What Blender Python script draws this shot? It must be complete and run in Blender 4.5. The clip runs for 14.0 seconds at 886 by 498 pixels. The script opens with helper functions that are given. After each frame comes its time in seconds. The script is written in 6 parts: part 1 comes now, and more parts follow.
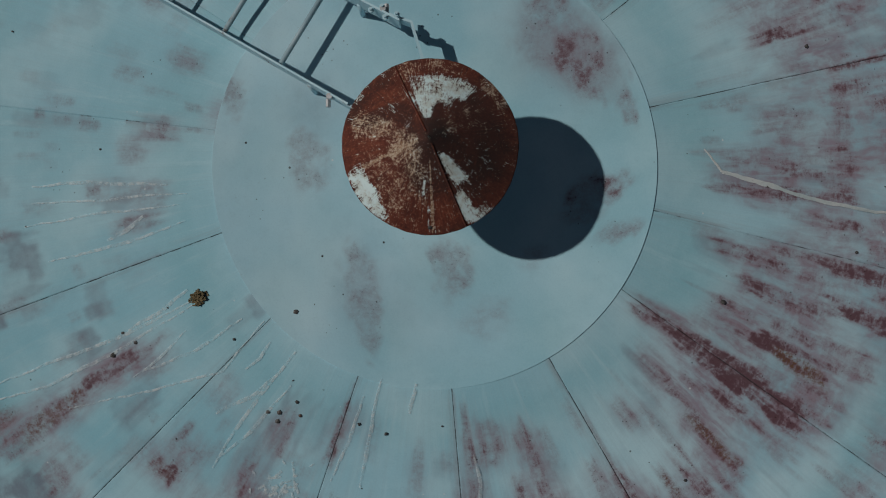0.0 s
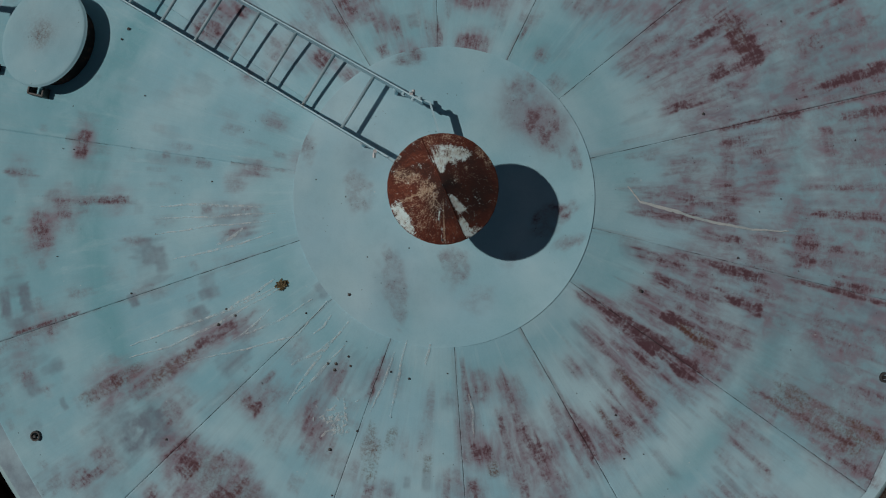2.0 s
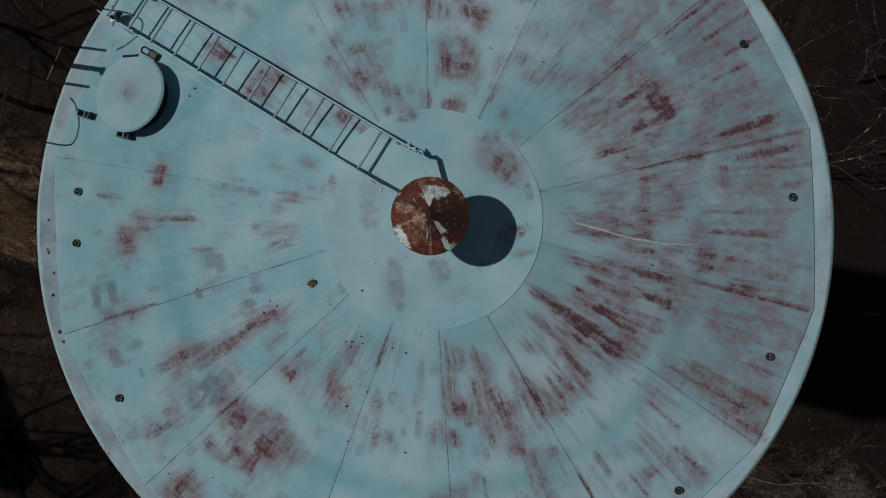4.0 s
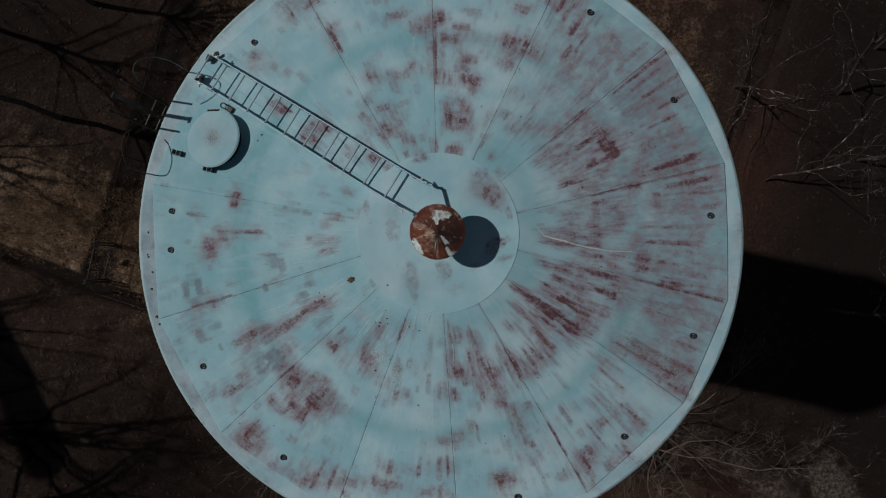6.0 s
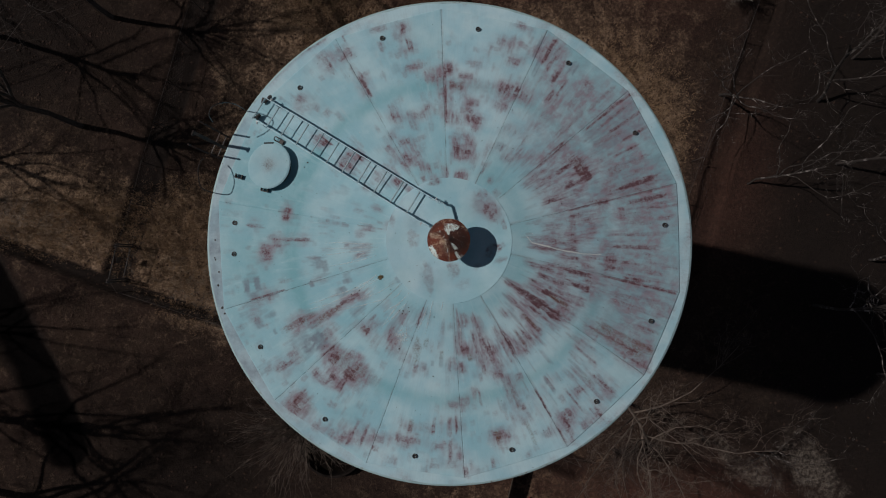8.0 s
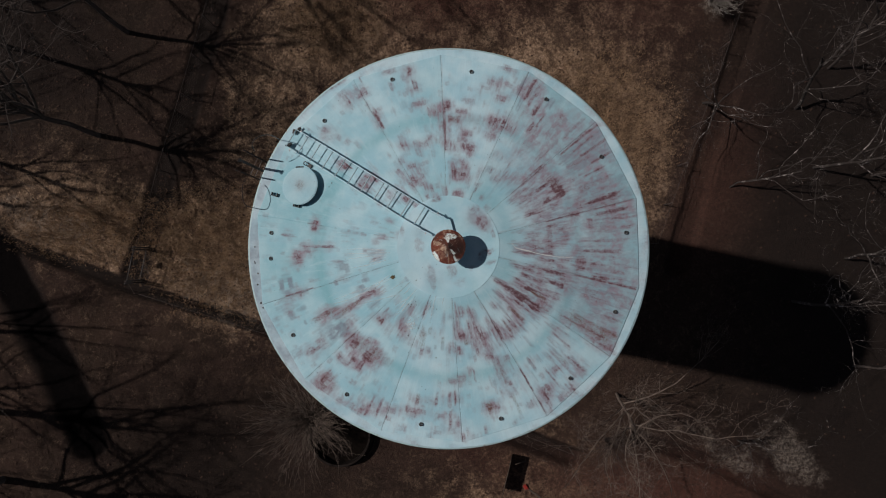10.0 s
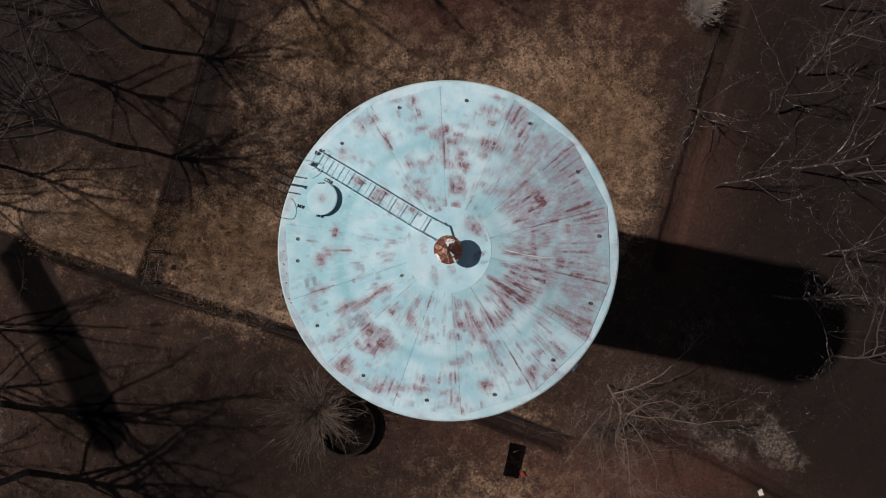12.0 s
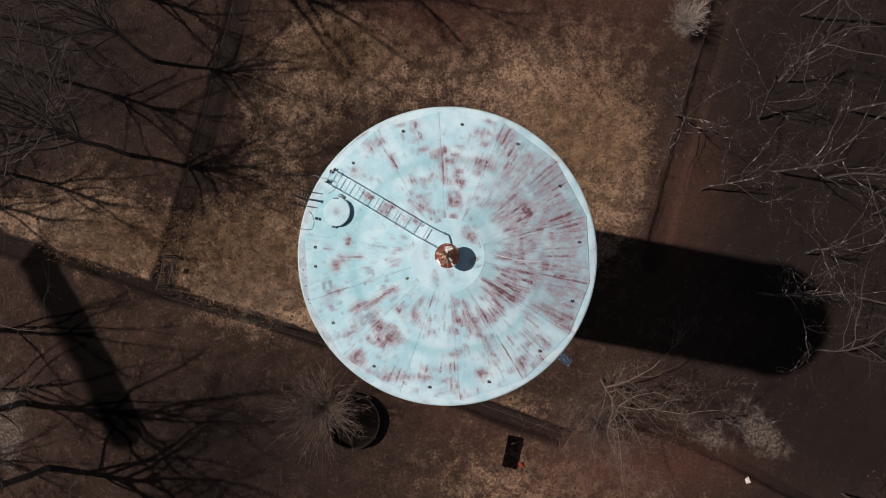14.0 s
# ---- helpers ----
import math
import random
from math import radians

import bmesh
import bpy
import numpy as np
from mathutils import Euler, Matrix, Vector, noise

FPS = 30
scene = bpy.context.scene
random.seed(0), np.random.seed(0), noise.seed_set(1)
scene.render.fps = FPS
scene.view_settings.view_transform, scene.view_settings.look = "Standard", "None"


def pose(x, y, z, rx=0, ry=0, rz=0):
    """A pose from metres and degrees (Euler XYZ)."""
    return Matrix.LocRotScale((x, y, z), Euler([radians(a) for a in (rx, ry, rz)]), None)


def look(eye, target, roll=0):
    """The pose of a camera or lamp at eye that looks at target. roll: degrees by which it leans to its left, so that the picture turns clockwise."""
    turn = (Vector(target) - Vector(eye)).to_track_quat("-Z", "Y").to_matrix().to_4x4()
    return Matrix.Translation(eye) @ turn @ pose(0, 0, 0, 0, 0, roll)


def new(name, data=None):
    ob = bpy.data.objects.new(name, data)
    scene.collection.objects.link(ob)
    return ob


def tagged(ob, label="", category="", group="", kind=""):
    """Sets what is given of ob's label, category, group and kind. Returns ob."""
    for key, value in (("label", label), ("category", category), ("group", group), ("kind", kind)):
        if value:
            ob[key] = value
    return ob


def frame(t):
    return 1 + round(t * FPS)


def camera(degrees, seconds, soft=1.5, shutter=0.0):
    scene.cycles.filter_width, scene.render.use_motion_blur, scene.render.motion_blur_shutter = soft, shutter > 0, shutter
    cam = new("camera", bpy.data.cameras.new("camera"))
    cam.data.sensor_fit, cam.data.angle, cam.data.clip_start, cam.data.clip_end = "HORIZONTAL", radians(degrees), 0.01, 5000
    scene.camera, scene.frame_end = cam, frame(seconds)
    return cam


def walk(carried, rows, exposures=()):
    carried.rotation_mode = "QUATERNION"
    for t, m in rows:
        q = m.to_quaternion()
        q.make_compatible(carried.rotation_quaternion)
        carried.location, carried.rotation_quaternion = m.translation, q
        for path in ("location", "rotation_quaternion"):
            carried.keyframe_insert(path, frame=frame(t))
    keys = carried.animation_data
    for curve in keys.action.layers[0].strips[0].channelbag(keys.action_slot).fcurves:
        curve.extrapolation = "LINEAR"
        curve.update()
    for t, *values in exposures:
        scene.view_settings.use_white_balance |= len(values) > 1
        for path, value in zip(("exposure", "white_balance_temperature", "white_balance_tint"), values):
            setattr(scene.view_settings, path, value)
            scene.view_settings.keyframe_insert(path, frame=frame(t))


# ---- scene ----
cam = camera(68.0, 14.0, soft=1.1)
RIM_Z = 27.36          # height of the tank's rim above the ground
RIM_R = 3.8
PATH = [
    (0.0, 0.065, -0.381, 3.586, 0.95, 0.61, 0.00),
    (0.5, 0.058, -0.377, 3.924, 0.96, 0.58, 0.11),
    (1.0, 0.049, -0.379, 4.252, 0.98, 0.54, 0.29),
    (1.5, 0.036, -0.379, 4.532, 0.99, 0.51, 0.43),
    (2.0, 0.032, -0.382, 4.855, 1.00, 0.47, 0.53),
    (2.5, 0.047, -0.374, 5.208, 0.97, 0.38, 0.68),
    (3.0, 0.080, -0.351, 5.532, 0.92, 0.25, 0.77),
    (5.5, 0.148, -0.318, 7.727, 1.00, 0.61, 0.91),
    (6.0, 0.140, -0.308, 8.278, 1.03, 0.65, 0.91),
    (6.5, 0.103, -0.293, 8.803, 1.01, 0.61, 0.88),
    (7.0, 0.064, -0.285, 9.325, 0.99, 0.66, 0.83),
    (7.5, 0.028, -0.288, 9.812, 0.95, 0.58, 0.76),
    (8.0, 0.013, -0.271, 10.330, 0.92, 0.57, 0.71),
    (10.5, 0.003, -0.205, 13.045, 0.88, 0.44, 0.26),
    (11.0, 0.009, -0.192, 13.617, 0.86, 0.41, 0.12),
    (11.5, 0.003, -0.188, 14.161, 0.84, 0.38, -0.00),
    (12.0, -0.018, -0.183, 14.676, 0.82, 0.38, -0.16),
    (12.5, -0.032, -0.165, 15.186, 0.82, 0.36, -0.31),
    (13.0, -0.025, -0.131, 15.713, 0.84, 0.37, -0.44),
    (13.5, -0.010, -0.102, 16.226, 0.82, 0.35, -0.61),
    (14.0, -0.001, -0.072, 16.738, 0.83, 0.37, -0.72),
]
EXPOSURES = [(0.0, -1.50, 6400, 11), (3.0, -1.50, 6400, 11), (5.5, -1.46, 6450, 13), (8.0, -1.28, 6550, 16), (11.0, -0.62, 6850, 21), (14.0, -0.12, 7200, 25)]
walk(cam, [(t, pose(x, y, RIM_Z + z, rx, ry, rz)) for t, x, y, z, rx, ry, rz in PATH], EXPOSURES)

# ---- sky and sun: clear winter noon, sun in the west-north-west of the plan ----
SUN_UP = math.atan(1.235)
SUN_DIR = Vector((-0.98 * math.cos(SUN_UP), 0.2 * math.cos(SUN_UP), math.sin(SUN_UP))).normalized()
world = bpy.data.worlds.new("sky")
scene.world = world
world.use_nodes = True
wn = world.node_tree.nodes
wl = world.node_tree.links
sky = wn.new("ShaderNodeTexSky")
sky.sky_type = "NISHITA"
sky.sun_disc = False
sky.air_density = 0.6
sky.dust_density = 0.3
sky.altitude = 800
sky.sun_elevation = SUN_UP
sky.sun_rotation = math.atan2(SUN_DIR.x, SUN_DIR.y)
wn["Background"].inputs["Strength"].default_value = 0.046
tone = wn.new("ShaderNodeHueSaturation")     # thin winter haze: a paler, dimmer blue
tone.inputs["Saturation"].default_value = 0.5
tone.inputs["Value"].default_value = 1.2
wl.new(sky.outputs["Color"], tone.inputs["Color"])
wl.new(tone.outputs["Color"], wn["Background"].inputs["Color"])
sun_data = bpy.data.lights.new("sun", "SUN")
sun_data.energy = 5.0
sun_data.angle = radians(0.95)
sun_data.color = (1.0, 0.95, 0.88)
sun = new("sun", sun_data)
sun.matrix_world = look(SUN_DIR * 100, (0, 0, 0))


# ---- materials ----
class Nodes:
    """A small builder for a procedural material."""

    def __init__(self, name, rough=0.7, metal=0.0):
        self.mat = bpy.data.materials.new(name)
        self.mat.use_nodes = True
        self.tree = self.mat.node_tree
        self.bsdf = self.tree.nodes["Principled BSDF"]
        self.bsdf.inputs["Roughness"].default_value = rough
        self.bsdf.inputs["Metallic"].default_value = metal

    def put(self, socket, value):
        if isinstance(value, bpy.types.NodeSocket):
            self.tree.links.new(value, socket)
        elif isinstance(value, tuple) and socket.type == "RGBA":
            socket.default_value = (*value[:3], 1)
        else:
            socket.default_value = value

    def coords(self):
        return self.tree.nodes.new("ShaderNodeTexCoord").outputs["Object"]

    def where(self):
        return self.tree.nodes.new("ShaderNodeNewGeometry").outputs["Position"]

    def attr(self, name, kind="Fac"):
        n = self.tree.nodes.new("ShaderNodeAttribute")
        n.attribute_name = name
        return n.outputs[kind]

    def random(self):
        return self.tree.nodes.new("ShaderNodeObjectInfo").outputs["Random"]

    def scaled(self, vec, s):
        n = self.tree.nodes.new("ShaderNodeVectorMath")
        n.operation = "MULTIPLY"
        self.put(n.inputs[0], vec)
        n.inputs[1].default_value = s
        return n.outputs[0]

    def noise(self, vec, scale, detail=4.0, rough=0.6, distort=0.0):
        n = self.tree.nodes.new("ShaderNodeTexNoise")
        self.put(n.inputs["Vector"], vec)
        n.inputs["Scale"].default_value = scale
        n.inputs["Detail"].default_value = detail
        n.inputs["Roughness"].default_value = rough
        n.inputs["Distortion"].default_value = distort
        return n.outputs["Fac"]

    def cells(self, vec, scale, rand=1.0):
        n = self.tree.nodes.new("ShaderNodeTexVoronoi")
        self.put(n.inputs["Vector"], vec)
        n.inputs["Scale"].default_value = scale
        n.inputs["Randomness"].default_value = rand
        return n.outputs["Distance"], n.outputs["Color"]

    def ramp(self, fac, lo, hi, a=0.0, b=1.0):
        n = self.tree.nodes.new("ShaderNodeMapRange")
        n.interpolation_type = "SMOOTHSTEP"
        for i, v in enumerate((fac, lo, hi, a, b)):
            self.put(n.inputs[i], v)
        return n.outputs[0]

    def linear(self, fac, lo, hi, a=0.0, b=1.0):
        n = self.tree.nodes.new("ShaderNodeMapRange")
        for i, v in enumerate((fac, lo, hi, a, b)):
            self.put(n.inputs[i], v)
        return n.outputs[0]

    def math(self, op, a, b=0.0, clamp=False):
        n = self.tree.nodes.new("ShaderNodeMath")
        n.operation = op
        n.use_clamp = clamp
        self.put(n.inputs[0], a)
        self.put(n.inputs[1], b)
        return n.outputs[0]

    def mix(self, fac, a, b, blend="MIX"):
        n = self.tree.nodes.new("ShaderNodeMix")
        n.data_type = "RGBA"
        n.blend_type = blend
        n.clamp_factor = True
        self.put(n.inputs[0], fac)
        self.put(n.inputs[6], a)
        self.put(n.inputs[7], b)
        return n.outputs[2]

    def done(self, color, rough=None, bump=None, strength=0.3, distance=0.01):
        self.put(self.bsdf.inputs["Base Color"], color)
        if rough is not None:
            self.put(self.bsdf.inputs["Roughness"], rough)
        if bump is not None:
            n = self.tree.nodes.new("ShaderNodeBump")
            n.inputs["Strength"].default_value = strength
            n.inputs["Distance"].default_value = distance
            self.put(n.inputs["Height"], bump)
            self.tree.links.new(n.outputs["Normal"], self.bsdf.inputs["Normal"])
        return self.mat


TEAL = (0.298, 0.565, 0.662)
TEAL_FADED = (0.432, 0.663, 0.748)


def roof_paint(name, pale=0.0):
    """Chalky pale teal tank paint with primer and rust showing through in rubbed dabs and radial streaks."""
    m = Nodes(name, 0.7)
    m.bsdf.inputs["Diffuse Roughness"].default_value = 0.5
    m.bsdf.inputs["Specular IOR Level"].default_value = 0.25
    p, polar = m.where(), m.attr("polar", "Vector")
    rust, soot_dark, brown, edge = m.attr("rust"), m.attr("soot_dark"), m.attr("brown"), m.attr("edge")
    big = m.noise(p, 0.8, 4)
    mid = m.noise(p, 4.5, 6, 0.68, 0.4)
    blot = m.noise(p, 11.0, 6, 0.7)
    fine = m.noise(p, 42.0, 6, 0.75)
    grit = m.noise(p, 130.0, 4, 0.7)
    streak = m.noise(m.scaled(polar, (1.8, 9.0, 1.0)), 1.0, 6, 0.7)
    hair = m.noise(m.scaled(polar, (1.2, 75.0, 1.0)), 1.0, 4, 0.65)
    base = m.mix(m.ramp(big, 0.3, 0.72), TEAL, TEAL_FADED)
    base = m.mix(m.ramp(m.noise(p, 2.4, 3, 0.5), 0.36, 0.66, 0.0, 0.55), base, (0.59, 0.770, 0.818))
    base = m.mix(m.ramp(blot, 0.45, 0.70, 0.0, 0.14), base, (0.25, 0.43, 0.51))
    base = m.mix(m.math("MULTIPLY", m.attr("coat"), m.ramp(mid, 0.3, 0.65, 0.7, 1.0)), base, (0.18, 0.450, 0.515))
    base = m.mix(pale, base, (0.62, 0.70, 0.72))
    # brush marks down the slope, and a fine chalky grain
    base = m.mix(m.ramp(hair, 0.42, 0.72, 0.0, 0.16), base, (0.30, 0.42, 0.48))
    base = m.mix(m.ramp(streak, 0.52, 0.72, 0.0, 0.22), base, (0.60, 0.78, 0.82))
    base = m.mix(m.ramp(grit, 0.50, 0.70, 0.0, 0.12), base, (0.22, 0.36, 0.43))
    base = m.mix(m.ramp(grit, 0.50, 0.30, 0.0, 0.12), base, (0.55, 0.74, 0.77))
    # rubbed haze round the worn places
    fingers = m.noise(m.scaled(polar, (6.0, 15.0, 1.0)), 1.0, 5, 0.62, 0.4)
    haze = m.math("MULTIPLY", m.ramp(m.attr("haze"), 0.0, 0.50, 0.0, 1.0), m.ramp(mid, 0.36, 0.62, 0.45, 1.0))
    base = m.mix(m.math("MULTIPLY", haze, m.ramp(fingers, 0.38, 0.62, 0.55, 1.0)), base, (0.290, 0.262, 0.315))
    # grey bloom, then mauve primer, then maroon rust in the rubbed fingers
    ripple = m.noise(m.scaled(polar, (22.0, 7.0, 1.0)), 1.0, 5, 0.65, 0.8)
    worn = m.math("MULTIPLY", rust, m.ramp(blot, 0.34, 0.62, 0.86, 1.10))
    worn = m.math("MULTIPLY", worn, m.ramp(hair, 0.34, 0.64, 0.90, 1.06))
    worn = m.math("MULTIPLY", worn, m.ramp(fine, 0.36, 0.62, 0.84, 1.14))
    worn = m.math("MULTIPLY", worn, m.ramp(ripple, 0.36, 0.60, 0.72, 1.14))
    worn = m.math("MULTIPLY", worn, m.ramp(fingers, 0.38, 0.62, 0.70, 1.15))
    worn = m.math("ADD", worn, m.math("MULTIPLY", m.math("SUBTRACT", fine, 0.5), m.ramp(rust, 0.02, 0.4, 0.0, 0.9)))
    worn = m.math("MAXIMUM", worn, 0.0)
    c = m.mix(m.math("MULTIPLY", soot_dark, m.ramp(blot, 0.3, 0.65, 0.55, 0.85)), base, (0.170, 0.205, 0.260))
    c = m.mix(m.linear(worn, 0.0, 1.15, 0.0, 0.82), c, (0.225, 0.148, 0.178))
    c = m.mix(m.linear(worn, 0.72, 1.50, 0.0, 0.82), c, (0.092, 0.036, 0.046))
    flecks = m.math("MULTIPLY", m.ramp(grit, 0.60, 0.68), m.ramp(worn, 0.15, 0.7))
    c = m.mix(m.math("MULTIPLY", flecks, 0.7), c, (0.050, 0.020, 0.020))
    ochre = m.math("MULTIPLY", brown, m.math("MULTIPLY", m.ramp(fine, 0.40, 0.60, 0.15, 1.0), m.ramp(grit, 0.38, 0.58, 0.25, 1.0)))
    c = m.mix(ochre, c, (0.135, 0.068, 0.030))
    # dirt caught along the laps
    lap = m.math("MULTIPLY", m.ramp(edge, 0.0008, 0.0036, 1.0, 0.0), m.ramp(blot, 0.44, 0.60, 0.0, 0.8))
    c = m.mix(lap, c, (0.045, 0.04, 0.042))
    stain = m.math("MULTIPLY", m.ramp(edge, 0.0, 0.05, 1.0, 0.0), m.ramp(streak, 0.45, 0.65, 0.0, 0.3))
    c = m.mix(stain, c, (0.16, 0.13, 0.14))
    # small dark specks and pale chips
    d, _ = m.cells(p, 9.0)
    speck = m.math("MULTIPLY", m.ramp(d, 0.03, 0.055, 1.0, 0.0), m.ramp(m.noise(p, 2.0, 2), 0.50, 0.58))
    c = m.mix(speck, c, (0.03, 0.028, 0.026))
    d, _ = m.cells(p, 26.0)
    pit = m.math("MULTIPLY", m.ramp(d, 0.06, 0.11, 1.0, 0.0), m.ramp(m.math("ADD", m.math("MULTIPLY", rust, 0.25), m.noise(p, 2.7, 3)), 0.58, 0.66))
    c = m.mix(m.math("MULTIPLY", pit, 0.85), c, (0.035, 0.022, 0.020))
    d, _ = m.cells(m.scaled(p, (1.0, 1.0, 1.0)), 14.0)
    chip = m.math("MULTIPLY", m.ramp(d, 0.04, 0.08, 1.0, 0.0), m.ramp(m.noise(p, 3.1, 2), 0.58, 0.64))
    c = m.mix(m.math("MULTIPLY", chip, 0.8), c, (0.66, 0.72, 0.73))
    rough = m.ramp(worn, 0.1, 0.8, 0.65, 0.9)
    relief = m.math("ADD", m.math("MULTIPLY", fine, 0.5), m.math("MULTIPLY", big, 2.5))
    return m.done(c, rough, relief, 0.25, 0.006)


ROOF = roof_paint("roof_paint")
SKIRT = roof_paint("rim_paint", 0.10)


def plain_paint(name, a, b, rust=(0.10, 0.045, 0.03), amount=0.58, rough=0.55, metal=0.0):
    m = Nodes(name, rough, metal)
    p = m.where()
    mid, fine = m.noise(p, 7.0, 5), m.noise(p, 55.0, 5, 0.7)
    c = m.mix(m.ramp(mid, 0.3, 0.7), a, b)
    c = m.mix(m.math("MULTIPLY", m.ramp(mid, amount, amount + 0.12), m.ramp(fine, 0.4, 0.6)), c, rust)
    return m.done(c, None, fine, 0.3, 0.003)


STEEL_PAINT = plain_paint("faded_steel_paint", (0.36, 0.58, 0.66), (0.46, 0.64, 0.70))
SHELL_PAINT = plain_paint("shell_paint", (0.30, 0.47, 0.50), (0.38, 0.54, 0.56))
# darker copy of the steel paint: the rungs' own shadow lines are tinted in
RUNG_PAINT = plain_paint("shade_darkened_rung_paint", (0.27, 0.40, 0.45), (0.36, 0.48, 0.52))
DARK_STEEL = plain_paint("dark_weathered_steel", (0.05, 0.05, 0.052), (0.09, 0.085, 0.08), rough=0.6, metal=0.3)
GALV = plain_paint("galvanised_steel", (0.40, 0.41, 0.42), (0.52, 0.53, 0.53), amount=0.7, rough=0.45, metal=0.6)
RAIL_DARK = plain_paint("dark_rusted_rail", (0.014, 0.011, 0.010), (0.026, 0.020, 0.018), amount=0.5, rough=0.9)
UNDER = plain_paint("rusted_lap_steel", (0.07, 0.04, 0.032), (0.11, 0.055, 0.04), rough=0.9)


def rust_cap():
    """Deep red-brown rust with darker rays, cream bloom and the last of a pale paint."""
    m = Nodes("rusted_cap_steel", 0.85)
    p = m.where()
    polar = m.attr("polar", "Vector")
    big, mid, fine = m.noise(p, 6.0, 5, 0.65, 0.6), m.noise(p, 24.0, 7, 0.74), m.noise(p, 120.0, 5, 0.78)
    ray = m.noise(m.scaled(polar, (1.3, 9.0, 1.0)), 1.0, 6, 0.72)
    hair = m.noise(m.scaled(polar, (2.5, 40.0, 1.0)), 1.0, 5, 0.7)
    c = m.mix(m.ramp(mid, 0.3, 0.7), (0.075, 0.014, 0.008), (0.190, 0.044, 0.020))
    c = m.mix(m.ramp(ray, 0.48, 0.68, 0.0, 0.6), c, (0.050, 0.014, 0.010))
    c = m.mix(m.ramp(big, 0.46, 0.60, 0.0, 0.7), c, (0.040, 0.014, 0.010))
    c = m.mix(m.math("MULTIPLY", m.ramp(hair, 0.54, 0.68), m.ramp(mid, 0.42, 0.6, 0.05, 0.4)), c, (0.36, 0.20, 0.11))
    c = m.mix(m.math("MULTIPLY", m.ramp(hair, 0.48, 0.36), m.ramp(mid, 0.35, 0.6, 0.2, 0.75)), c, (0.024, 0.010, 0.008))
    c = m.mix(m.ramp(fine, 0.54, 0.66, 0.0, 0.6), c, (0.30, 0.10, 0.045))
    # darker apex and east side, from the mask on the cone
    c = m.mix(m.math("MULTIPLY", m.attr("soot_dark"), m.ramp(mid, 0.30, 0.6, 0.65, 1.0)), c, (0.016, 0.011, 0.010))
    c = m.mix(m.ramp(fine, 0.46, 0.34, 0.0, 0.6), c, (0.030, 0.010, 0.008))
    grain = m.math("ADD", m.math("MULTIPLY", fine, 0.9), m.math("MULTIPLY", hair, 1.2))
    grain = m.math("SUBTRACT", m.math("ADD", grain, m.math("MULTIPLY", mid, 1.0)), 1.55)
    bloom = m.ramp(m.math("ADD", m.attr("cream"), m.math("MULTIPLY", grain, 2.4)), 0.56, 0.74)
    c = m.mix(m.math("MULTIPLY", bloom, 0.8), c, m.mix(m.ramp(fine, 0.4, 0.62), (0.30, 0.17, 0.09), (0.60, 0.52, 0.40)))
    flake = m.math("ADD", m.math("MULTIPLY", grain, 2.3), m.math("MULTIPLY", m.math("SUBTRACT", ray, 0.5), 1.3))
    flake = m.math("ADD", flake, m.math("MULTIPLY", m.math("SUBTRACT", big, 0.5), 1.2))
    bare = m.ramp(m.math("ADD", m.attr("paint"), flake), 0.60, 0.70)
    c = m.mix(m.math("MULTIPLY", bare, 0.95), c, m.mix(m.ramp(mid, 0.4, 0.6), (0.54, 0.59, 0.54), (0.66, 0.82, 0.83)))
    return m.done(c, m.ramp(bare, 0.0, 1.0, 0.9, 0.6), m.math("SUBTRACT", fine, m.math("MULTIPLY", bare, 0.4)), 0.5, 0.004)


CAP_RUST = rust_cap()


